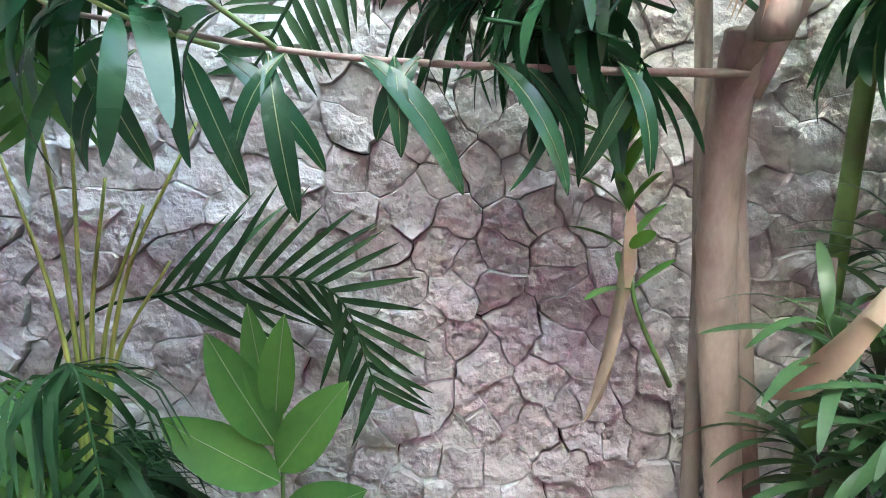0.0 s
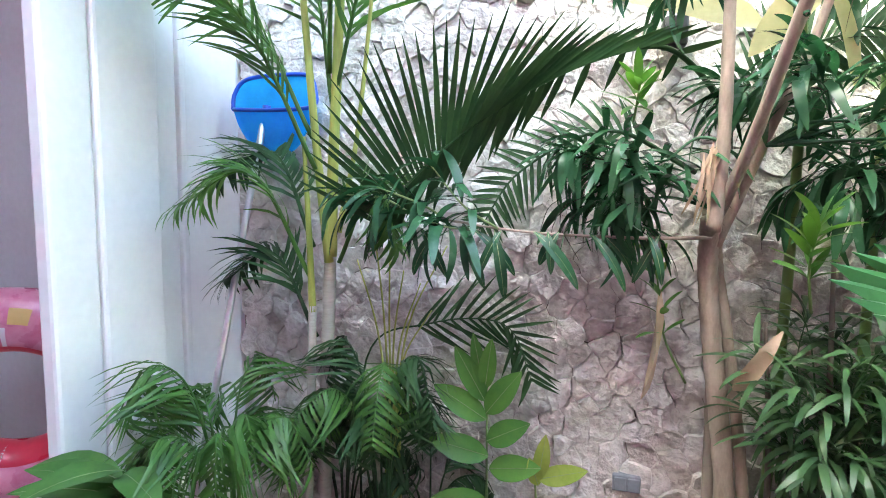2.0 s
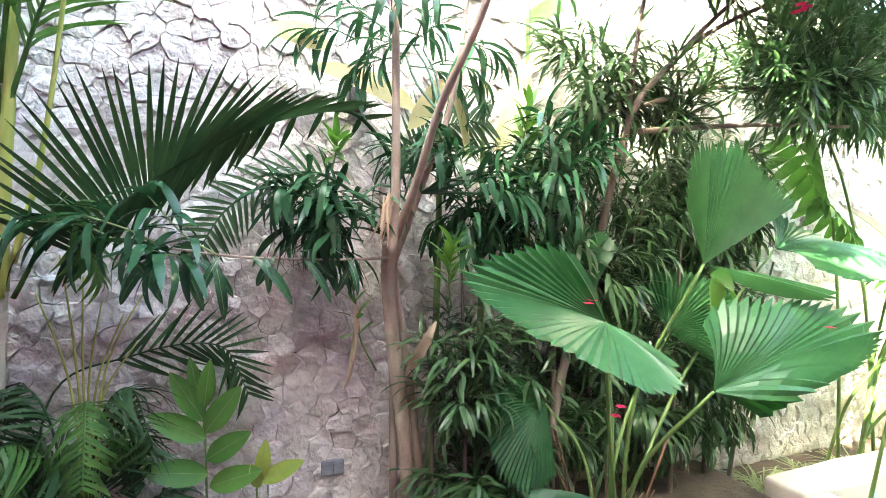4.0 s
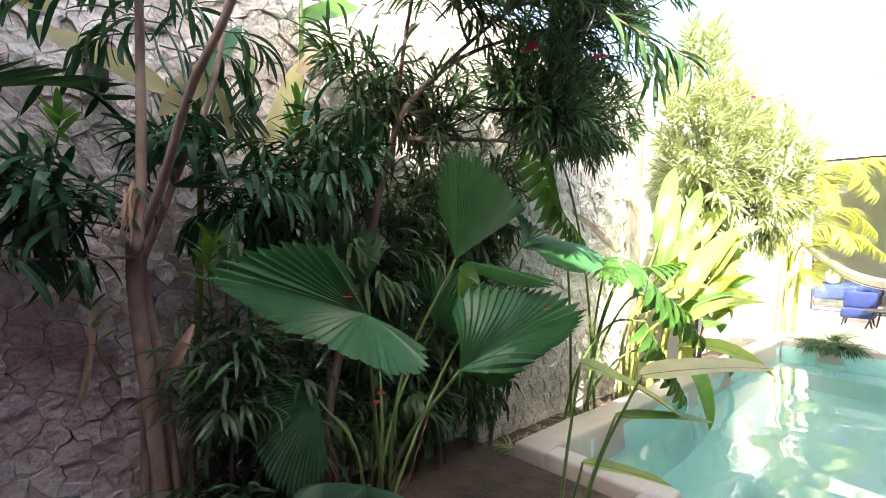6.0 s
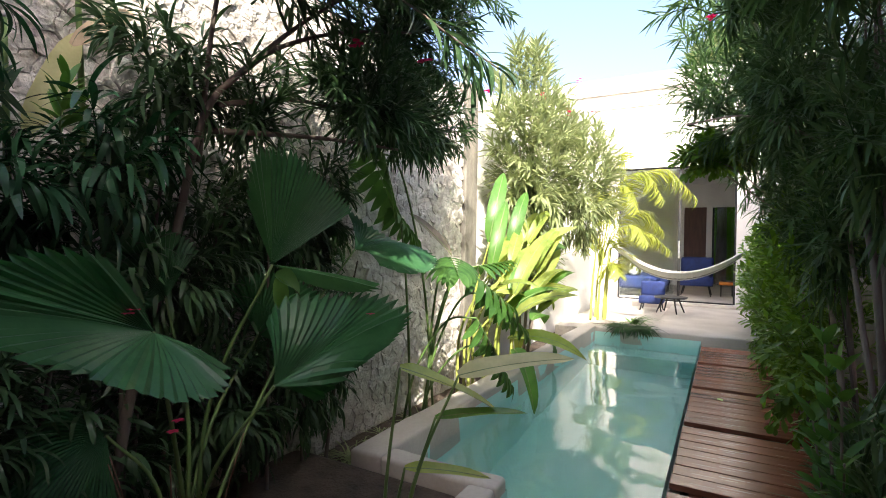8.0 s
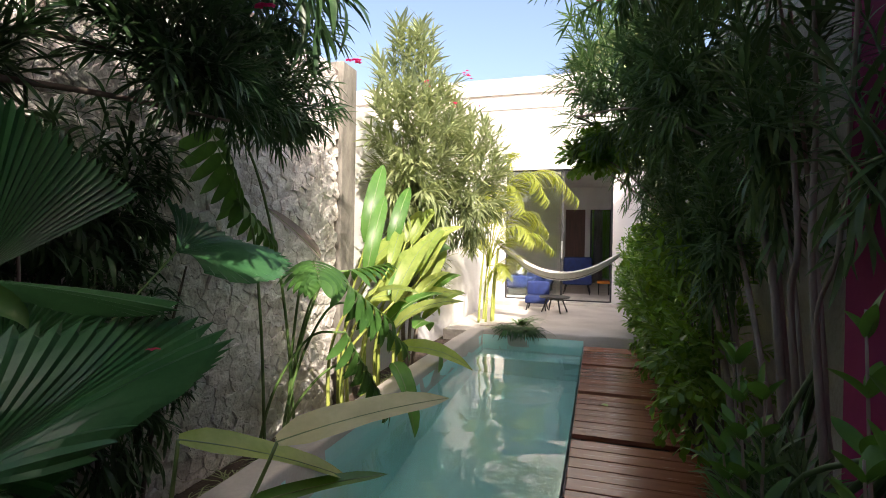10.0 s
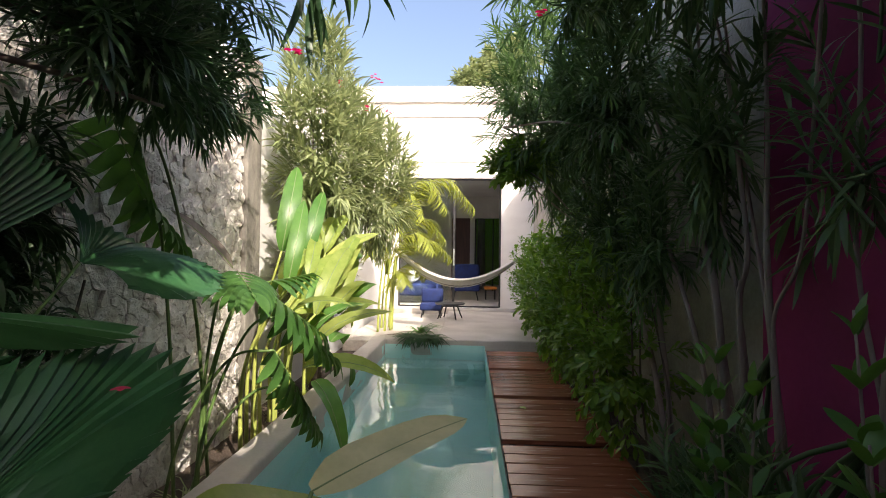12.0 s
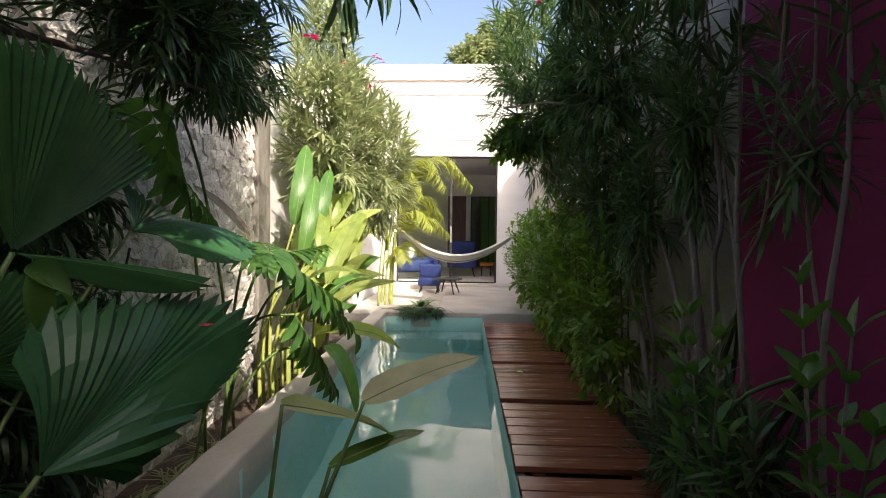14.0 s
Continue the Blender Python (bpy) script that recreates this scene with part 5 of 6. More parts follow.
# fan palm with pleated round leaves
def fan_palm():
    t = thing("fan_palm", "fan palm with large pleated toothed round leaves", "palm", (1.25, -0.72, -0.12))
    base = vec(1.25, -0.72, -0.12)
    blades = [((1.007, -0.979, 0.965), [(0.90, -0.97, 1.155), (0.823, -0.99, 1.193), (0.657, -0.98, 1.171), (0.527, -0.99, 1.106), (0.623, -1.10, 1.0), (0.733, -1.17, 0.935), (0.80, -1.24, 0.90), (0.908, -1.27, 0.85), (1.055, -1.22, 0.832), (1.111, -1.15, 0.88)], 36, 0.012),
              ((1.447, -0.925, 1.13), [(1.365, -1.0, 1.515), (1.43, -1.015, 1.525), (1.49, -1.03, 1.50), (1.589, -1.02, 1.454), (1.70, -1.01, 1.40), (1.796, -1.0, 1.347)], 22, 0.0),
              ((1.447, -0.925, 1.13), [(1.287, -0.985, 1.33), (1.286, -1.0, 1.45), (1.329, -1.01, 1.521), (1.385, -0.99, 1.515)], 9, 0.0),
              ((1.447, -0.925, 1.13), [(1.80, -1.12, 1.06), (1.784, -1.15, 1.03), (1.68, -1.11, 1.025), (1.58, -1.06, 1.04), (1.50, -1.0, 1.075)], 11, 0.008),
              ((1.314, -1.09, 0.765), [(1.33, -1.03, 0.96), (1.40, -1.03, 1.03), (1.601, -1.07, 1.036), (1.80, -1.08, 1.02), (1.91, -1.12, 0.985), (1.93, -1.20, 0.93), (1.74, -1.25, 0.86), (1.541, -1.25, 0.80), (1.43, -1.17, 0.695)], 30, 0.035),
              ((2.40, -0.50, 1.17), [(2.45, -0.38, 1.42), (2.66, -0.40, 1.32), (2.80, -0.52, 1.22), (2.83, -0.68, 1.18), (2.76, -0.83, 1.12), (2.58, -0.92, 1.07), (2.36, -0.90, 1.05), (2.26, -0.80, 1.09)], 30, 0.03)]
    low = [((1.12, -0.52, 0.56), (-0.75, -0.1, -0.25), (-0.2, -0.85, 0.15), 0.27, 1.3, 0.35, 30),
           ((1.3, -0.55, 1.0), (-0.4, 0.0, 0.5), (-0.3, -0.8, 0.5), 0.30, 1.3, 0.15, 34),
           ((1.75, -0.5, 0.8), (0.5, -0.3, 0.6), (-0.4, -0.7, 0.5), 0.36, 1.3, 0.2, 34),
           ((1.12, -0.85, 0.35), (-0.5, -0.6, 0.05), (0, -0.3, 1), 0.3, 1.6, 0.4, 34)]

    def petiole(h, back):
        mid = (base + h) / 2 + vec(0, 0, 0.12) - unit(vec(back[0], back[1], 0)) * 0.06
        bb = Build(); tube(bb, smooth_line([base + RNG.normal(0, 0.03, 3) * vec(1, 1, 0), mid, h], 8), 0.009, 0.005, 7); part("petiole", bb, STALK, t, "long leaf stalk")

    stalked = set()
    for hub, rim, pl, bulge in blades:
        b = Build(); rim_fan(b, hub, rim, pl, 0.004, bulge, 0.10); part("blade", b, LEAF_FAN, t, smooth=False)
        if hub not in stalked:
            stalked.add(hub)
            petiole(vec(*hub), vec(*rim[len(rim) // 2]) - vec(*hub))
    for hub, ax, nn, R, half, droop, pl in low:
        b = Build(); fan(b, hub, ax, nn, R, half, pl, droop, 0.009, 0.05); part("blade", b, LEAF_FAN, t, smooth=False)
        petiole(vec(*hub), ax)
    for p, d, l, w in (((1.40, -0.99, 1.10), (0.8, -0.3, -0.42), 0.16, 0.07), ((1.40, -1.0, 1.09), (0.05, -0.15, -1.0), 0.20, 0.06)):
        b = Build(); leaf(b, p, d, (-0.3, -0.8, 0.5), l, w, 0.5, 0.8, "strap", 0.1, 0.3); part("young_blade", b, LEAF_GINGER, t, "curled light green young leaf")
    b = Build()
    for k in range(16):
        w = RNG.uniform(0, 6.28)
        tube(b, smooth_line([base + vec(0.05 * math.cos(w), 0.05 * math.sin(w), 0), base + vec(0.09 * math.cos(w), 0.09 * math.sin(w), 0.25), base + vec(0.2 * math.cos(w), 0.2 * math.sin(w), RNG.uniform(0.35, 0.7))], 4), 0.006, 0.002, 5)
    part("fibre", b, STALK_RED, t, "reddish dry stalk fibres")
    for p in ((0.952, -0.985, 1.03), (0.935, -0.99, 1.022), (1.66, -1.19, 0.955), (1.09, -0.96, 0.70), (1.08, -0.95, 0.67)):
        b = Build(); flower(b, p, 0.018); ob = piece("fallen_blossom", b, PETAL, "small red blossom fallen on a palm leaf", "flower", group="fallen blossoms")


fan_palm()


def canna():
    t = thing("canna", "canna with long pale green leaves beside the pool", "plant", (1.55, -1.34, -0.12))
    def ray_leaf(p, q, w, m, stem):
        p, q = vec(*p), vec(*q)
        b = Build(); leaf(b, p, q - p, (-0.35, -0.3, 0.9), np.linalg.norm(q - p) * 1.03, w, 0.18, 0.3, "strap", 0.06, 0.2, rib=0.002); part("leaf", b, [m, RIB], t)
        b = Build(); tube(b, smooth_line([vec(1.55, -1.34, -0.12), vec(*stem), p], 8), 0.008, 0.004, 7); part("stalk", b, STALK, t)
    ray_leaf((1.62, -1.57, 0.80), (1.95, -1.85, 0.875), 0.11, LEAF_PALE, (1.56, -1.45, 0.45))
    ray_leaf((1.50, -1.43, 0.83), (1.87, -1.645, 0.675), 0.095, LEAF_BRIGHT, (1.50, -1.38, 0.4))
    ray_leaf((1.60, -1.50, 0.66), (1.93, -1.70, 0.66), 0.055, LEAF_GINGER, (1.56, -1.42, 0.35))
    ray_leaf((1.55, -1.42, 0.50), (1.80, -1.62, 0.45), 0.06, LEAF_BRIGHT, (1.55, -1.38, 0.3))


canna()


def split_leaf():
    t = thing("philodendron", "split-leaf philodendron at the pool coping", "plant", (3.25, -0.4, -0.12))
    for hub, d, S in (((3.30, -0.78, 1.02), (0.25, -0.55, -0.5), 0.40), ((3.15, -0.70, 1.12), (-0.6, -0.45, -0.2), 0.36), ((3.35, -0.88, 0.88), (0.4, -0.5, -0.6), 0.40), ((3.25, -0.85, 0.72), (0.15, -0.4, -0.75), 0.36), ((3.55, -0.70, 1.05), (0.6, -0.4, 0.1), 0.30), ((3.35, -0.92, 0.52), (0.3, -0.3, -0.8), 0.34), ((2.80, -0.30, 1.80), (0.45, -0.08, -0.85), 0.42), ((2.95, -0.35, 1.45), (0.5, -0.25, -0.6), 0.32)):
        h = vec(*hub)
        base = vec(3.25, -0.40, -0.12) + vec(RNG.uniform(-0.16, 0.16), RNG.uniform(-0.08, 0.08), 0)
        b = Build(); tube(b, smooth_line([base, base + (h - base) * vec(0.22, 0.2, 0.55), base + (h - base) * vec(0.6, 0.6, 0.95), h], 8), 0.010, 0.006, 7); part("petiole", b, STALK, t)
        b = Build()
        d = unit(d); s = unit(np.cross(d, UP)); nn = np.cross(s, d)
        tube(b, smooth_line([h, h + d * S * 0.5, h + d * S], 4), 0.004, 0.002, 5)
        rib = part("midrib", b, STALK, t)
        for k in range(7):
            u = k / 6
            for sg in (-1, 1):
                dd = unit(sg * s * (1.1 - 0.5 * u) + d * (0.25 + 0.9 * u) - nn * 0.1)
                b = Build(); leaf(b, h + d * S * (0.05 + 0.85 * u), dd, nn, S * (0.68 - 0.32 * u), S * 0.16, 0.45, 0.2, "strap", 0.06)
                part("lobe", b, LEAF_PALM, rib)


split_leaf()


def heliconia():
    t = thing("heliconia", "heliconia clump with long sunlit yellow-green leaves", "plant", (4.0, -0.42, -0.12))
    for k in range(14):
        x, y = 3.85 + 0.09 * k + RNG.uniform(-0.04, 0.04), -0.36 + RNG.uniform(-0.12, 0.1)
        h = RNG.uniform(0.75, 1.3)
        top = vec(x + RNG.uniform(-0.1, 0.15), y - RNG.uniform(0.08, 0.35), h)
        b = Build(); tube(b, smooth_line([(x, y, -0.12), (x, y - 0.02, h * 0.5), top], 8), 0.016, 0.007, 7); part("stalk", b, SHAFT, t)
        for j in range(2 + k % 2):
            w = RNG.uniform(-3.0, -0.2)
            up = (2.3, 1.1, 0.1)[j] + RNG.uniform(-0.3, 0.3)
            b = Build(); leaf(b, top + vec(0, 0, -0.22 * j), (0.7 * math.cos(w), 0.75 * math.sin(w), up), (-0.4, -0.3, 0.8), RNG.uniform(0.52, 0.78), RNG.uniform(0.10, 0.15), 0.8, 0.35, "strap", 0.08, RNG.uniform(-0.9, 0.9), rib=0.004)
            part("leaf", b, [LEAF_BRIGHT if (k + j) % 3 else LEAF_GINGER, RIB], t)
    b = Build(); leaf(b, (3.75, -0.38, 1.12), (-0.75, 0.1, 0.62), (-0.4, -0.6, 0.7), 0.55, 0.10, 0.2, 0.35, "strap", 0.06, 0.2, rib=0.004); part("leaf", b, [BARK_DARK, RIB], t, "withered brown leaf leaning from the clump")


heliconia()


def sunny_palm():
    t = thing("sunny_palm", "sunlit areca palm with arching yellow-green fronds", "palm", (8.55, -0.5, 0.0))
    for k in range(6):
        x, y = 8.3 + 0.1 * k, -0.5 + RNG.uniform(-0.12, 0.12)
        b = Build(); tube(b, smooth_line([(x, y, 0.0), (x + 0.02, y - 0.02, 0.6), (x + RNG.uniform(-0.1, 0.1), y - 0.08, 1.2)], 8), 0.02, 0.012, 8, knots=0.05); part("cane", b, SHAFT, t)
    for k, (dx, dy, h, L) in enumerate(((0.2, -1.15, 2.35, 0.42), (-0.1, -0.8, 2.3, 0.4), (0.3, -0.75, 1.75, 0.36), (-0.3, -0.5, 2.1, 0.36), (0.5, 0.1, 2.2, 0.36), (-0.55, -0.2, 1.9, 0.36), (0.0, -0.35, 2.6, 0.38), (-0.4, -0.65, 1.5, 0.34), (0.2, -0.85, 1.4, 0.32), (-0.6, 0.1, 1.4, 0.34), (0.1, -0.5, 1.05, 0.3), (-0.3, -0.3, 0.9, 0.3))):
        x, y = 8.5 + 0.06 * (k % 4), -0.52
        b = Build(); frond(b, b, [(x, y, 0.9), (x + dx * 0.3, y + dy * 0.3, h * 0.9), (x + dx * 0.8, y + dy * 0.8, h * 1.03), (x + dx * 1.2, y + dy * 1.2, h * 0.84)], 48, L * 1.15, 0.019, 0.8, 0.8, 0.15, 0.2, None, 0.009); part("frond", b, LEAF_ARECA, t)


sunny_palm()

# low plants at the coping, gravel bed and terrace corner
def tuft(name, at, n, L, W, m, label, spread=1.0, up=0.9, droop=1.0):
    b = Build()
    for k in range(n):
        w = RNG.uniform(0, 6.28)
        leaf(b, vec(*at) + vec(RNG.normal(0, 0.03), RNG.normal(0, 0.03), 0), (spread * math.cos(w), spread * math.sin(w), up * RNG.uniform(0.5, 1.3)), UP, L * RNG.uniform(0.6, 1.2), W, droop, 0.3, "blade")
    piece(name, b, m, label, "plant", group=name)


for x, y in ((2.25, -0.5), (2.6, -0.36), (2.95, -0.34), (3.3, -0.36), (1.95, -0.6), (4.9, -0.32), (5.3, -0.3)):
    tuft("grass_tuft", (x, y, -0.12), 70, 0.34, 0.008, LEAF_OLE, "tuft of fine arching grass by the coping", 0.7)
for x, y, z in ((7.47, -1.22, 0.086), (7.66, -1.34, 0.03), (7.75, -1.1, 0.03), (7.46, -1.36, 0.088), (7.9, -0.95, 0.03), (7.47, -1.08, 0.088)):
    tuft("succulent", (x, y, z), 110, 0.29, 0.026, LEAF_PALM_D, "dark spreading succulent on the pool's far edge", 1.0, 0.8, 0.8)
tuft("strap_lily", (8.3, -1.1, 0.03), 24, 0.4, 0.035, LEAF_PALM, "pale strap-leaved lily in the gravel", 0.6, 1.0, 0.8)
# Dark blade-shaped strips on the gravel stand in for palm shadow stripes.
for k in range(9):
    b = Build()
    p = vec(7.65 + RNG.uniform(0, 0.7), -0.55 - 0.09 * k, 0.036)
    leaf(b, p, (RNG.uniform(-0.3, 0.3), -1, 0.03), UP, 0.5, 0.03, 0.0, 0.5, "blade")
    piece("dry_frond_strip", b, BARK_DARK, "dark strip laid on gravel as a palm shadow stripe", "leaf", group="dry strips")


# planting along the south wall
def hedge():
    t = thing("hedge", "dense bright green hedge beside the deck", "hedge", (5.5, -2.85, -0.12))
    stems = []
    for k in range(26):
        x = 3.4 + 0.27 * k
        stems.append([(x, -2.9, -0.12), (x + RNG.uniform(-0.1, 0.1), -2.85, 0.5), (x + RNG.uniform(-0.2, 0.2), -2.8, 1.2)])
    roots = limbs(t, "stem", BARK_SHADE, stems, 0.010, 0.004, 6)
    b = Build()
    for x, n in ((3.7, 60), (4.3, 90), (5.0, 100), (5.7, 100), (6.4, 100), (7.1, 100), (7.8, 90), (8.5, 80)):
        canopy(b, b, roots, (x, -2.78, 0.82), (0.5, 0.36, 0.85), n, 0.075, 0.034, 5, 3, 0.2, 0.22, "spoon", 0.003, 0.5, 0.1)
    part("leaves", b, LEAF_HEDGE, t, kind="stuff")


hedge()
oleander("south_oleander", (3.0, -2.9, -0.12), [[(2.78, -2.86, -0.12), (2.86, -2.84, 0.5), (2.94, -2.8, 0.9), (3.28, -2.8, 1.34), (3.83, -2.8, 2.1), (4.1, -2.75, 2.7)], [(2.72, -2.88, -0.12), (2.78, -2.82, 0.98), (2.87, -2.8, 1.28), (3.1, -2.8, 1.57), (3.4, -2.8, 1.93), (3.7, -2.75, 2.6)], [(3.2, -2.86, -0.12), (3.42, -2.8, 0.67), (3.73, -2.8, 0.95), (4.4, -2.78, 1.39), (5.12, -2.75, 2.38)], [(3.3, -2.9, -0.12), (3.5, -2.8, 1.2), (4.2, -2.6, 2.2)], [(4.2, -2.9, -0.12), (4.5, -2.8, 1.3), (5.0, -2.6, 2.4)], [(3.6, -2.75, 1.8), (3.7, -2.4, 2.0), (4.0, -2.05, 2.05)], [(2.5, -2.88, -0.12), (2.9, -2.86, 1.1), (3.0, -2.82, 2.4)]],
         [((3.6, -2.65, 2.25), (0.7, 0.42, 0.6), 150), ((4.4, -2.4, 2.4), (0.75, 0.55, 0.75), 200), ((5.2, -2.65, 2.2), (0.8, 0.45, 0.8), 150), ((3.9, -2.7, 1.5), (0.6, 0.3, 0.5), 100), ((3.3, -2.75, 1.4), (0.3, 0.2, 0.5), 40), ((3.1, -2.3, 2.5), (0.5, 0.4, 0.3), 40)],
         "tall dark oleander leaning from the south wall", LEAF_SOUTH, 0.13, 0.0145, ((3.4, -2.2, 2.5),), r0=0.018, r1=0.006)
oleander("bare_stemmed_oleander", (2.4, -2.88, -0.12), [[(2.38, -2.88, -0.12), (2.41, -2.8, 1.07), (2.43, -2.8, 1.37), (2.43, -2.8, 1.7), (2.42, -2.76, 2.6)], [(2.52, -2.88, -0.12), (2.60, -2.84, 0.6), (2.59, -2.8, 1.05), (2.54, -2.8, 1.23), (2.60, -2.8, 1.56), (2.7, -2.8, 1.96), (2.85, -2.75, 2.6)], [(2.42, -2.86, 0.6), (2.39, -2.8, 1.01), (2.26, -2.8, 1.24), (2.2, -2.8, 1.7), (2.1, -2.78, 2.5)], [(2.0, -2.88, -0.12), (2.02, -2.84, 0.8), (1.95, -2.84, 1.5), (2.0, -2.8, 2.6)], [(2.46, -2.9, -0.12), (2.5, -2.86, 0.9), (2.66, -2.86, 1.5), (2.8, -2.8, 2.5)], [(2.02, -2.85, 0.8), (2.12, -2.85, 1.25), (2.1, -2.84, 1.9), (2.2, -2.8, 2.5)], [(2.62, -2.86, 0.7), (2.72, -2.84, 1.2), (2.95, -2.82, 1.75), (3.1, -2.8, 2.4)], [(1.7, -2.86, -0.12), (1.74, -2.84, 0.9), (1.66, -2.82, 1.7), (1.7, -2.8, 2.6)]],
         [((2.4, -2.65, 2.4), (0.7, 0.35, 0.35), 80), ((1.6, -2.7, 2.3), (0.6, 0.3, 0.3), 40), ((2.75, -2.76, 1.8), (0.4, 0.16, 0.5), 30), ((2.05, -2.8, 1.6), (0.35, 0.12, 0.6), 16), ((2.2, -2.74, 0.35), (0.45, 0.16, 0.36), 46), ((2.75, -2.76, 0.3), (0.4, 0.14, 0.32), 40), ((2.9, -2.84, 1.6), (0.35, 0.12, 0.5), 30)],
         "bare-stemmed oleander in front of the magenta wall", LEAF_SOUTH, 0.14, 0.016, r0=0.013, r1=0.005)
t = thing("spoonleaf_branch", "leafy branch with spoon-shaped leaves over the deck", "shrub", (4.6, -2.75, -0.12))
r = limbs(t, "stem", BARK_DARK, [[(4.6, -2.8, -0.12), (4.6, -2.75, 1.2), (4.5, -2.4, 1.75), (4.3, -1.95, 1.95)], [(4.55, -2.6, 1.5), (4.7, -2.25, 1.8), (4.8, -2.05, 1.8)]], 0.012, 0.004)
b = Build(); canopy(b, b, r, (4.45, -2.2, 1.9), (0.3, 0.32, 0.16), 46, 0.085, 0.036, 5, 3, 0.1, 0.2, "spoon"); part("crown", b, LEAF_HEDGE, t, kind="stuff")


def young_bush(at, tips, label):
    t = thing("young_bush", label, "shrub", at, "young bushes")
    b = Build(); bl = Build()
    for q in tips:
        p = smooth_line([at, (vec(*at) + vec(*q)) / 2 + vec(0.03, 0, 0.05), q], 5)
        tube(b, p, 0.007, 0.003, 6)
        whorls(bl, p, 0.10, 0.038, 5, 3, 0.45, 0.2, 0.5, "ovate")
    part("stem", b, BARK_DARK, t)
    part("leaves", bl, LEAF_GINGER, t, kind="stuff")


young_bush((2.2, -2.64, -0.12), [(2.44, -2.6, 0.92), (2.30, -2.58, 0.95), (2.12, -2.6, 0.90), (2.36, -2.56, 0.66), (2.05, -2.6, 0.6)], "young bush with broad light green leaves")
young_bush((1.75, -2.72, -0.12), [(1.98, -2.74, 1.10), (1.70, -2.68, 1.0), (1.88, -2.7, 0.82), (1.6, -2.66, 0.8)], "young bush with broad light green leaves")
for x in (1.4, 1.9, 2.3, 2.8, 3.2):
    tuft("grass_tuft", (x, -2.84, -0.12), 60, 0.35, 0.02, LEAF_SHADE, "tuft of dark narrow leaves beside the deck", 0.8, 1.1, 0.5)

# tree behind the far house
t = thing("far_tree", "leafy tree standing behind the far house", "tree", (17.0, -2.2, -0.12))
r = limbs(t, "limb", BARK_DARK, [[(17, -2.2, -0.12), (17, -2.2, 3), (17.1, -2.1, 6.4)], [(17, -2.2, 3.4), (17.3, -2.7, 5.4), (17.4, -3.1, 7.0)], [(17, -2.2, 3.6), (16.8, -1.6, 5.2)]], 0.16, 0.05, 9)
b = Build()
for c, R, n in (((17, -2.0, 6.7), (1.2, 0.9, 0.9), 150), ((17.2, -3.0, 7.3), (1.2, 1.2, 1.1), 160), ((16.9, -1.7, 6.2), (0.8, 0.6, 0.6), 60)):
    canopy(b, b, r, c, R, n, 0.22, 0.10, 5, 3, 0.3, 0.5, "ovate", 0.012)
part("crown", b, LEAF_OLE, t, kind="stuff")

# ---- stones of the boundary wall ----
def clip_cell(poly, px, pz, qx, qz):
    mx, mz, nx, nz = (px + qx) / 2, (pz + qz) / 2, qx - px, qz - pz
    out = []
    for i in range(len(poly)):
        a, c = poly[i], poly[(i + 1) % len(poly)]
        da, dc = (a[0] - mx) * nx + (a[1] - mz) * nz, (c[0] - mx) * nx + (c[1] - mz) * nz
        if da <= 0:
            out.append(a)
        if (da < 0 < dc) or (dc < 0 < da):
            t = da / (da - dc)
            out.append((a[0] + t * (c[0] - a[0]), a[1] + t * (c[1] - a[1])))
    return out


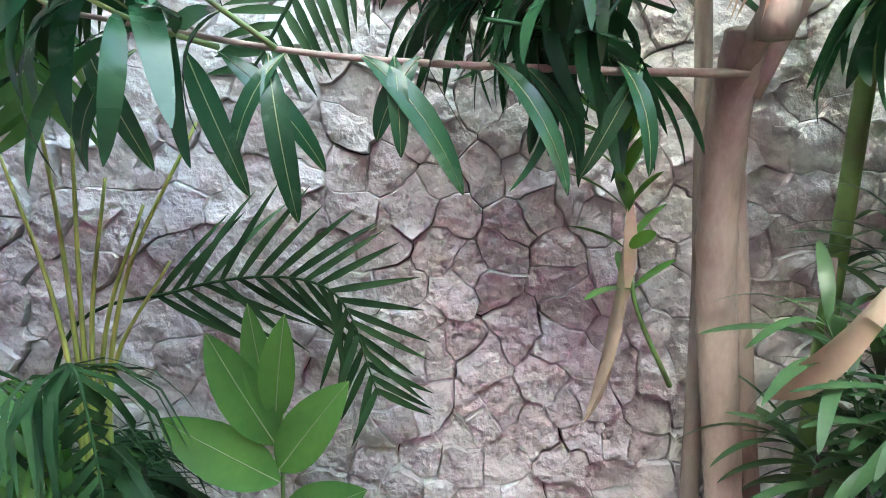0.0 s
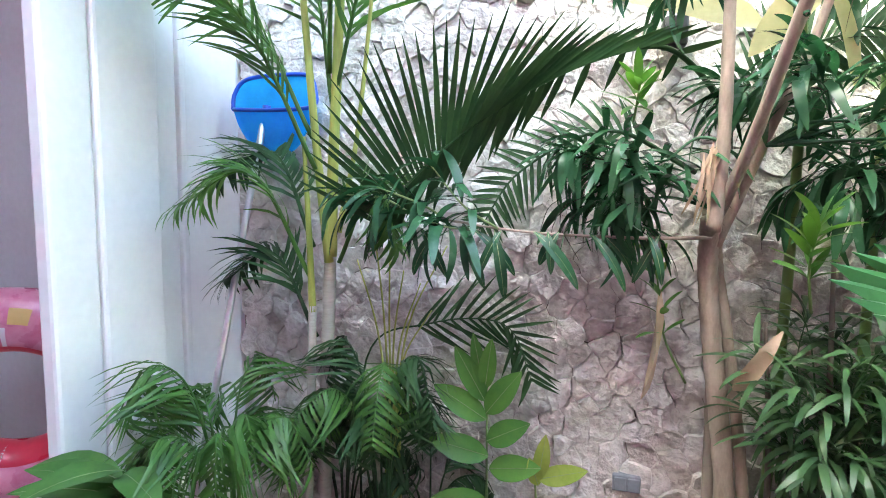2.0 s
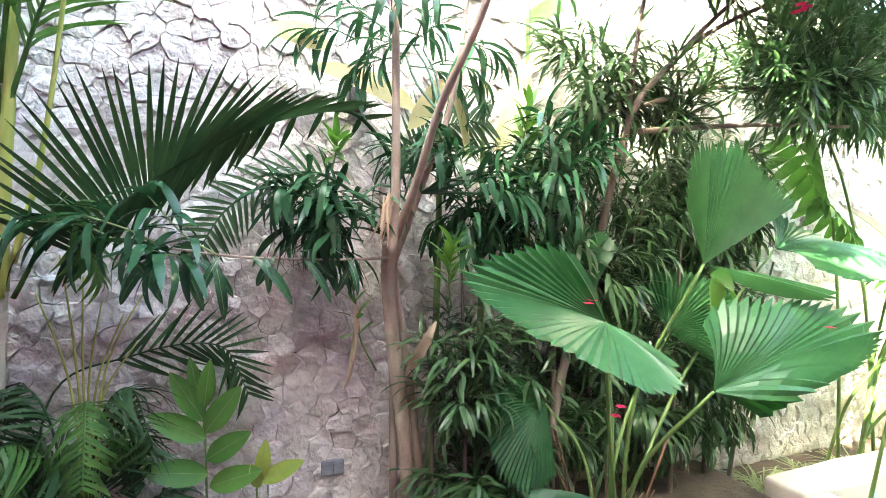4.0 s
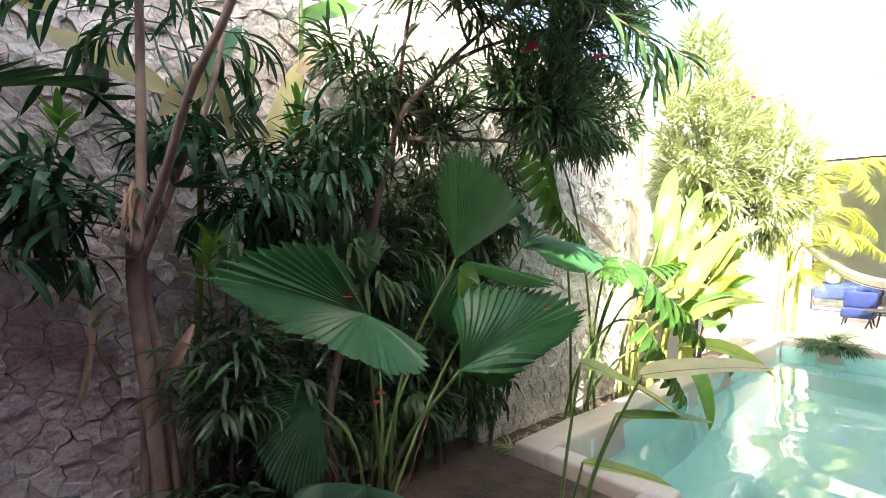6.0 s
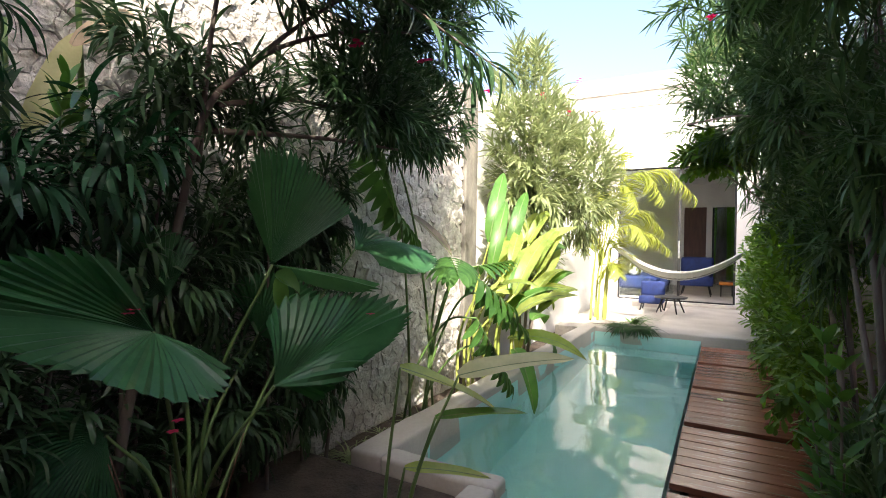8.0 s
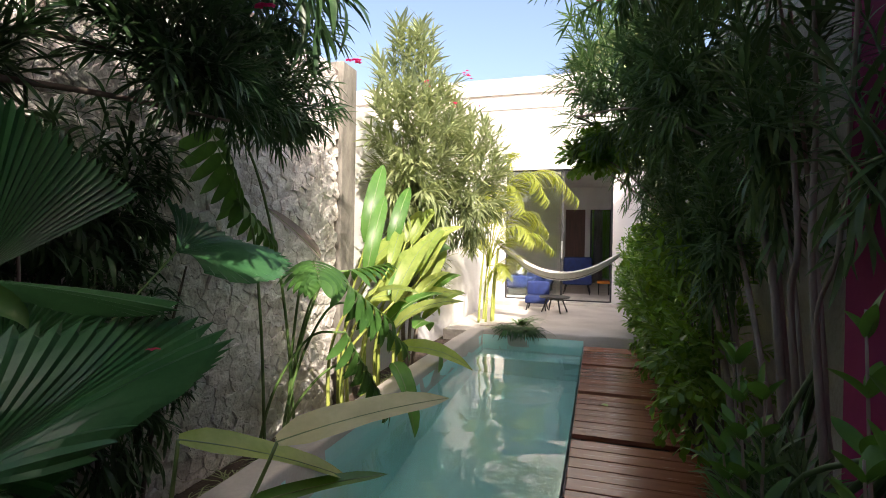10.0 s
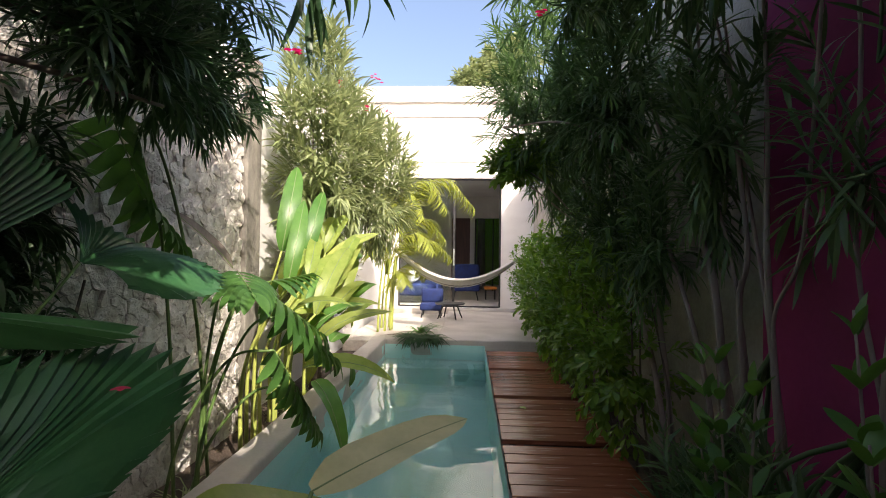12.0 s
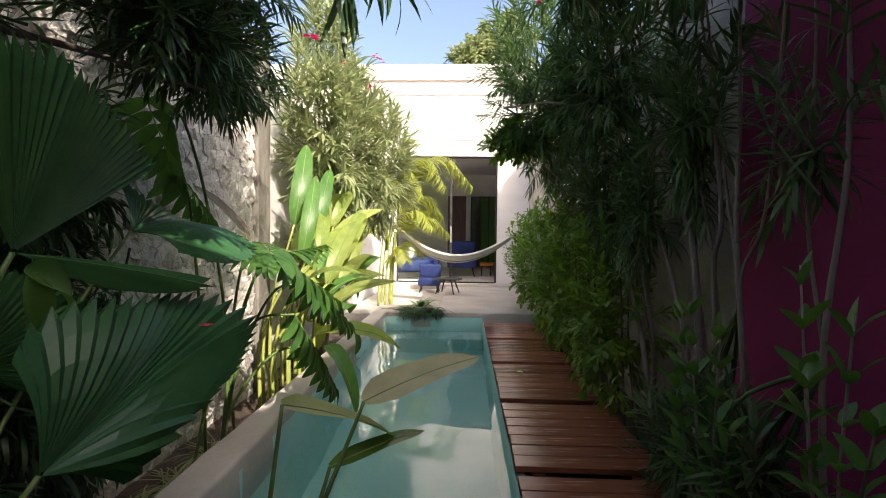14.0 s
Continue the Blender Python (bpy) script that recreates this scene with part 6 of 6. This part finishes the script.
def stone(b, poly, cx, cz):
    """One faced stone: uneven outline, chamfered rim, bulging face."""
    P = []
    for i in range(len(poly)):
        a, c = np.array(poly[i]), np.array(poly[(i + 1) % len(poly)])
        ln = np.linalg.norm(c - a)
        k = max(1, int(ln / 0.020))
        for j in range(k):
            p = a + (c - a) * j / k
            h = noise.noise_vector((p[0] * 23, 0.0, p[1] * 23))
            P.append(p + np.array((h[0], h[2])) * 0.021)
    n = len(P)
    C = np.array((cx, cz))
    proud = RNG.uniform(0.015, 0.032)
    tx, tz = RNG.normal(0, 0.08, 2)
    y0 = WALL_Y
    verts = []
    for scale, drop in ((0.978, -0.004), (0.970, 0.72), (0.925, 1.0), (0.5, 1.02)):
        for p in P:
            q = C + (p - C) * (scale + 0.016 + 0.055 * min(0.0, noise.noise((p[0] * 9, 7.0, p[1] * 9))) + 0.012 * noise.noise((p[0] * 60, 5.0, p[1] * 60)))
            y = y0 - proud * drop + (tx * (q[0] - cx) + tz * (q[1] - cz)) * (drop > 0.3) + 0.006 * noise.noise((q[0] * 26, 3.0, q[1] * 26)) * (drop > 0.8)
            verts.append((q[0], y, q[1]))
    verts.append((cx, y0 - proud * 1.08, cz))
    faces = []
    for r in range(3):
        for i in range(n):
            j = (i + 1) % n
            faces.append((r * n + i, r * n + j, (r + 1) * n + j, (r + 1) * n + i))
    for i in range(n):
        faces.append((3 * n + i, 3 * n + (i + 1) % n, 4 * n))
    b.add(verts, faces)


def stone_wall():
    sx, sz = 0.086, 0.072
    X0, X1, Z0, Z1 = PIER_X + 0.05, 4.47, -0.2, 2.68
    cols, rows = int((X1 - X0) / sx) + 1, int((Z1 - Z0) / sz) + 1
    seeds = {}
    for i in range(-2, cols + 2):
        for j in range(-2, rows + 2):
            seeds[i, j] = (X0 + sx * (i + 0.5 * (j % 2) + RNG.uniform(-0.40, 0.40)), Z0 + sz * (j + 0.5 + RNG.uniform(-0.40, 0.40)))
    rest, rest_far, count = Build(), Build(), 0
    for i in range(cols):
        for j in range(rows):
            px, pz = seeds[i, j]
            if not (X0 < px < X1 - 0.03 and Z0 < pz < Z1 - 0.03):
                continue
            poly = [(px - 0.13, pz - 0.11), (px + 0.13, pz - 0.11), (px + 0.13, pz + 0.11), (px - 0.13, pz + 0.11)]
            for a in range(-2, 3):
                for c in range(-2, 3):
                    if (a or c) and (i + a, j + c) in seeds:
                        poly = clip_cell(poly, px, pz, *seeds[i + a, j + c])
            if len(poly) < 3:
                continue
            cx, cz = np.mean([p[0] for p in poly]), np.mean([p[1] for p in poly])
            poly = [(min(p[0], X1 - 0.005), min(p[1], Z1 - 0.005)) for p in poly]
            if -0.30 < px < 0.95 and 0.15 < pz < 1.6 and count < 300:
                b = Build()
                stone(b, poly, cx, cz)
                ob = new("stone", b.mesh("stone", STONE, False))
                ob.parent = wall_north
                count += 1
            else:
                stone(rest, poly, cx, cz)
    part("stones", rest, STONE, wall_north, "pale limestone rubble with dark open joints", kind="stuff", smooth=False)


stone_wall()
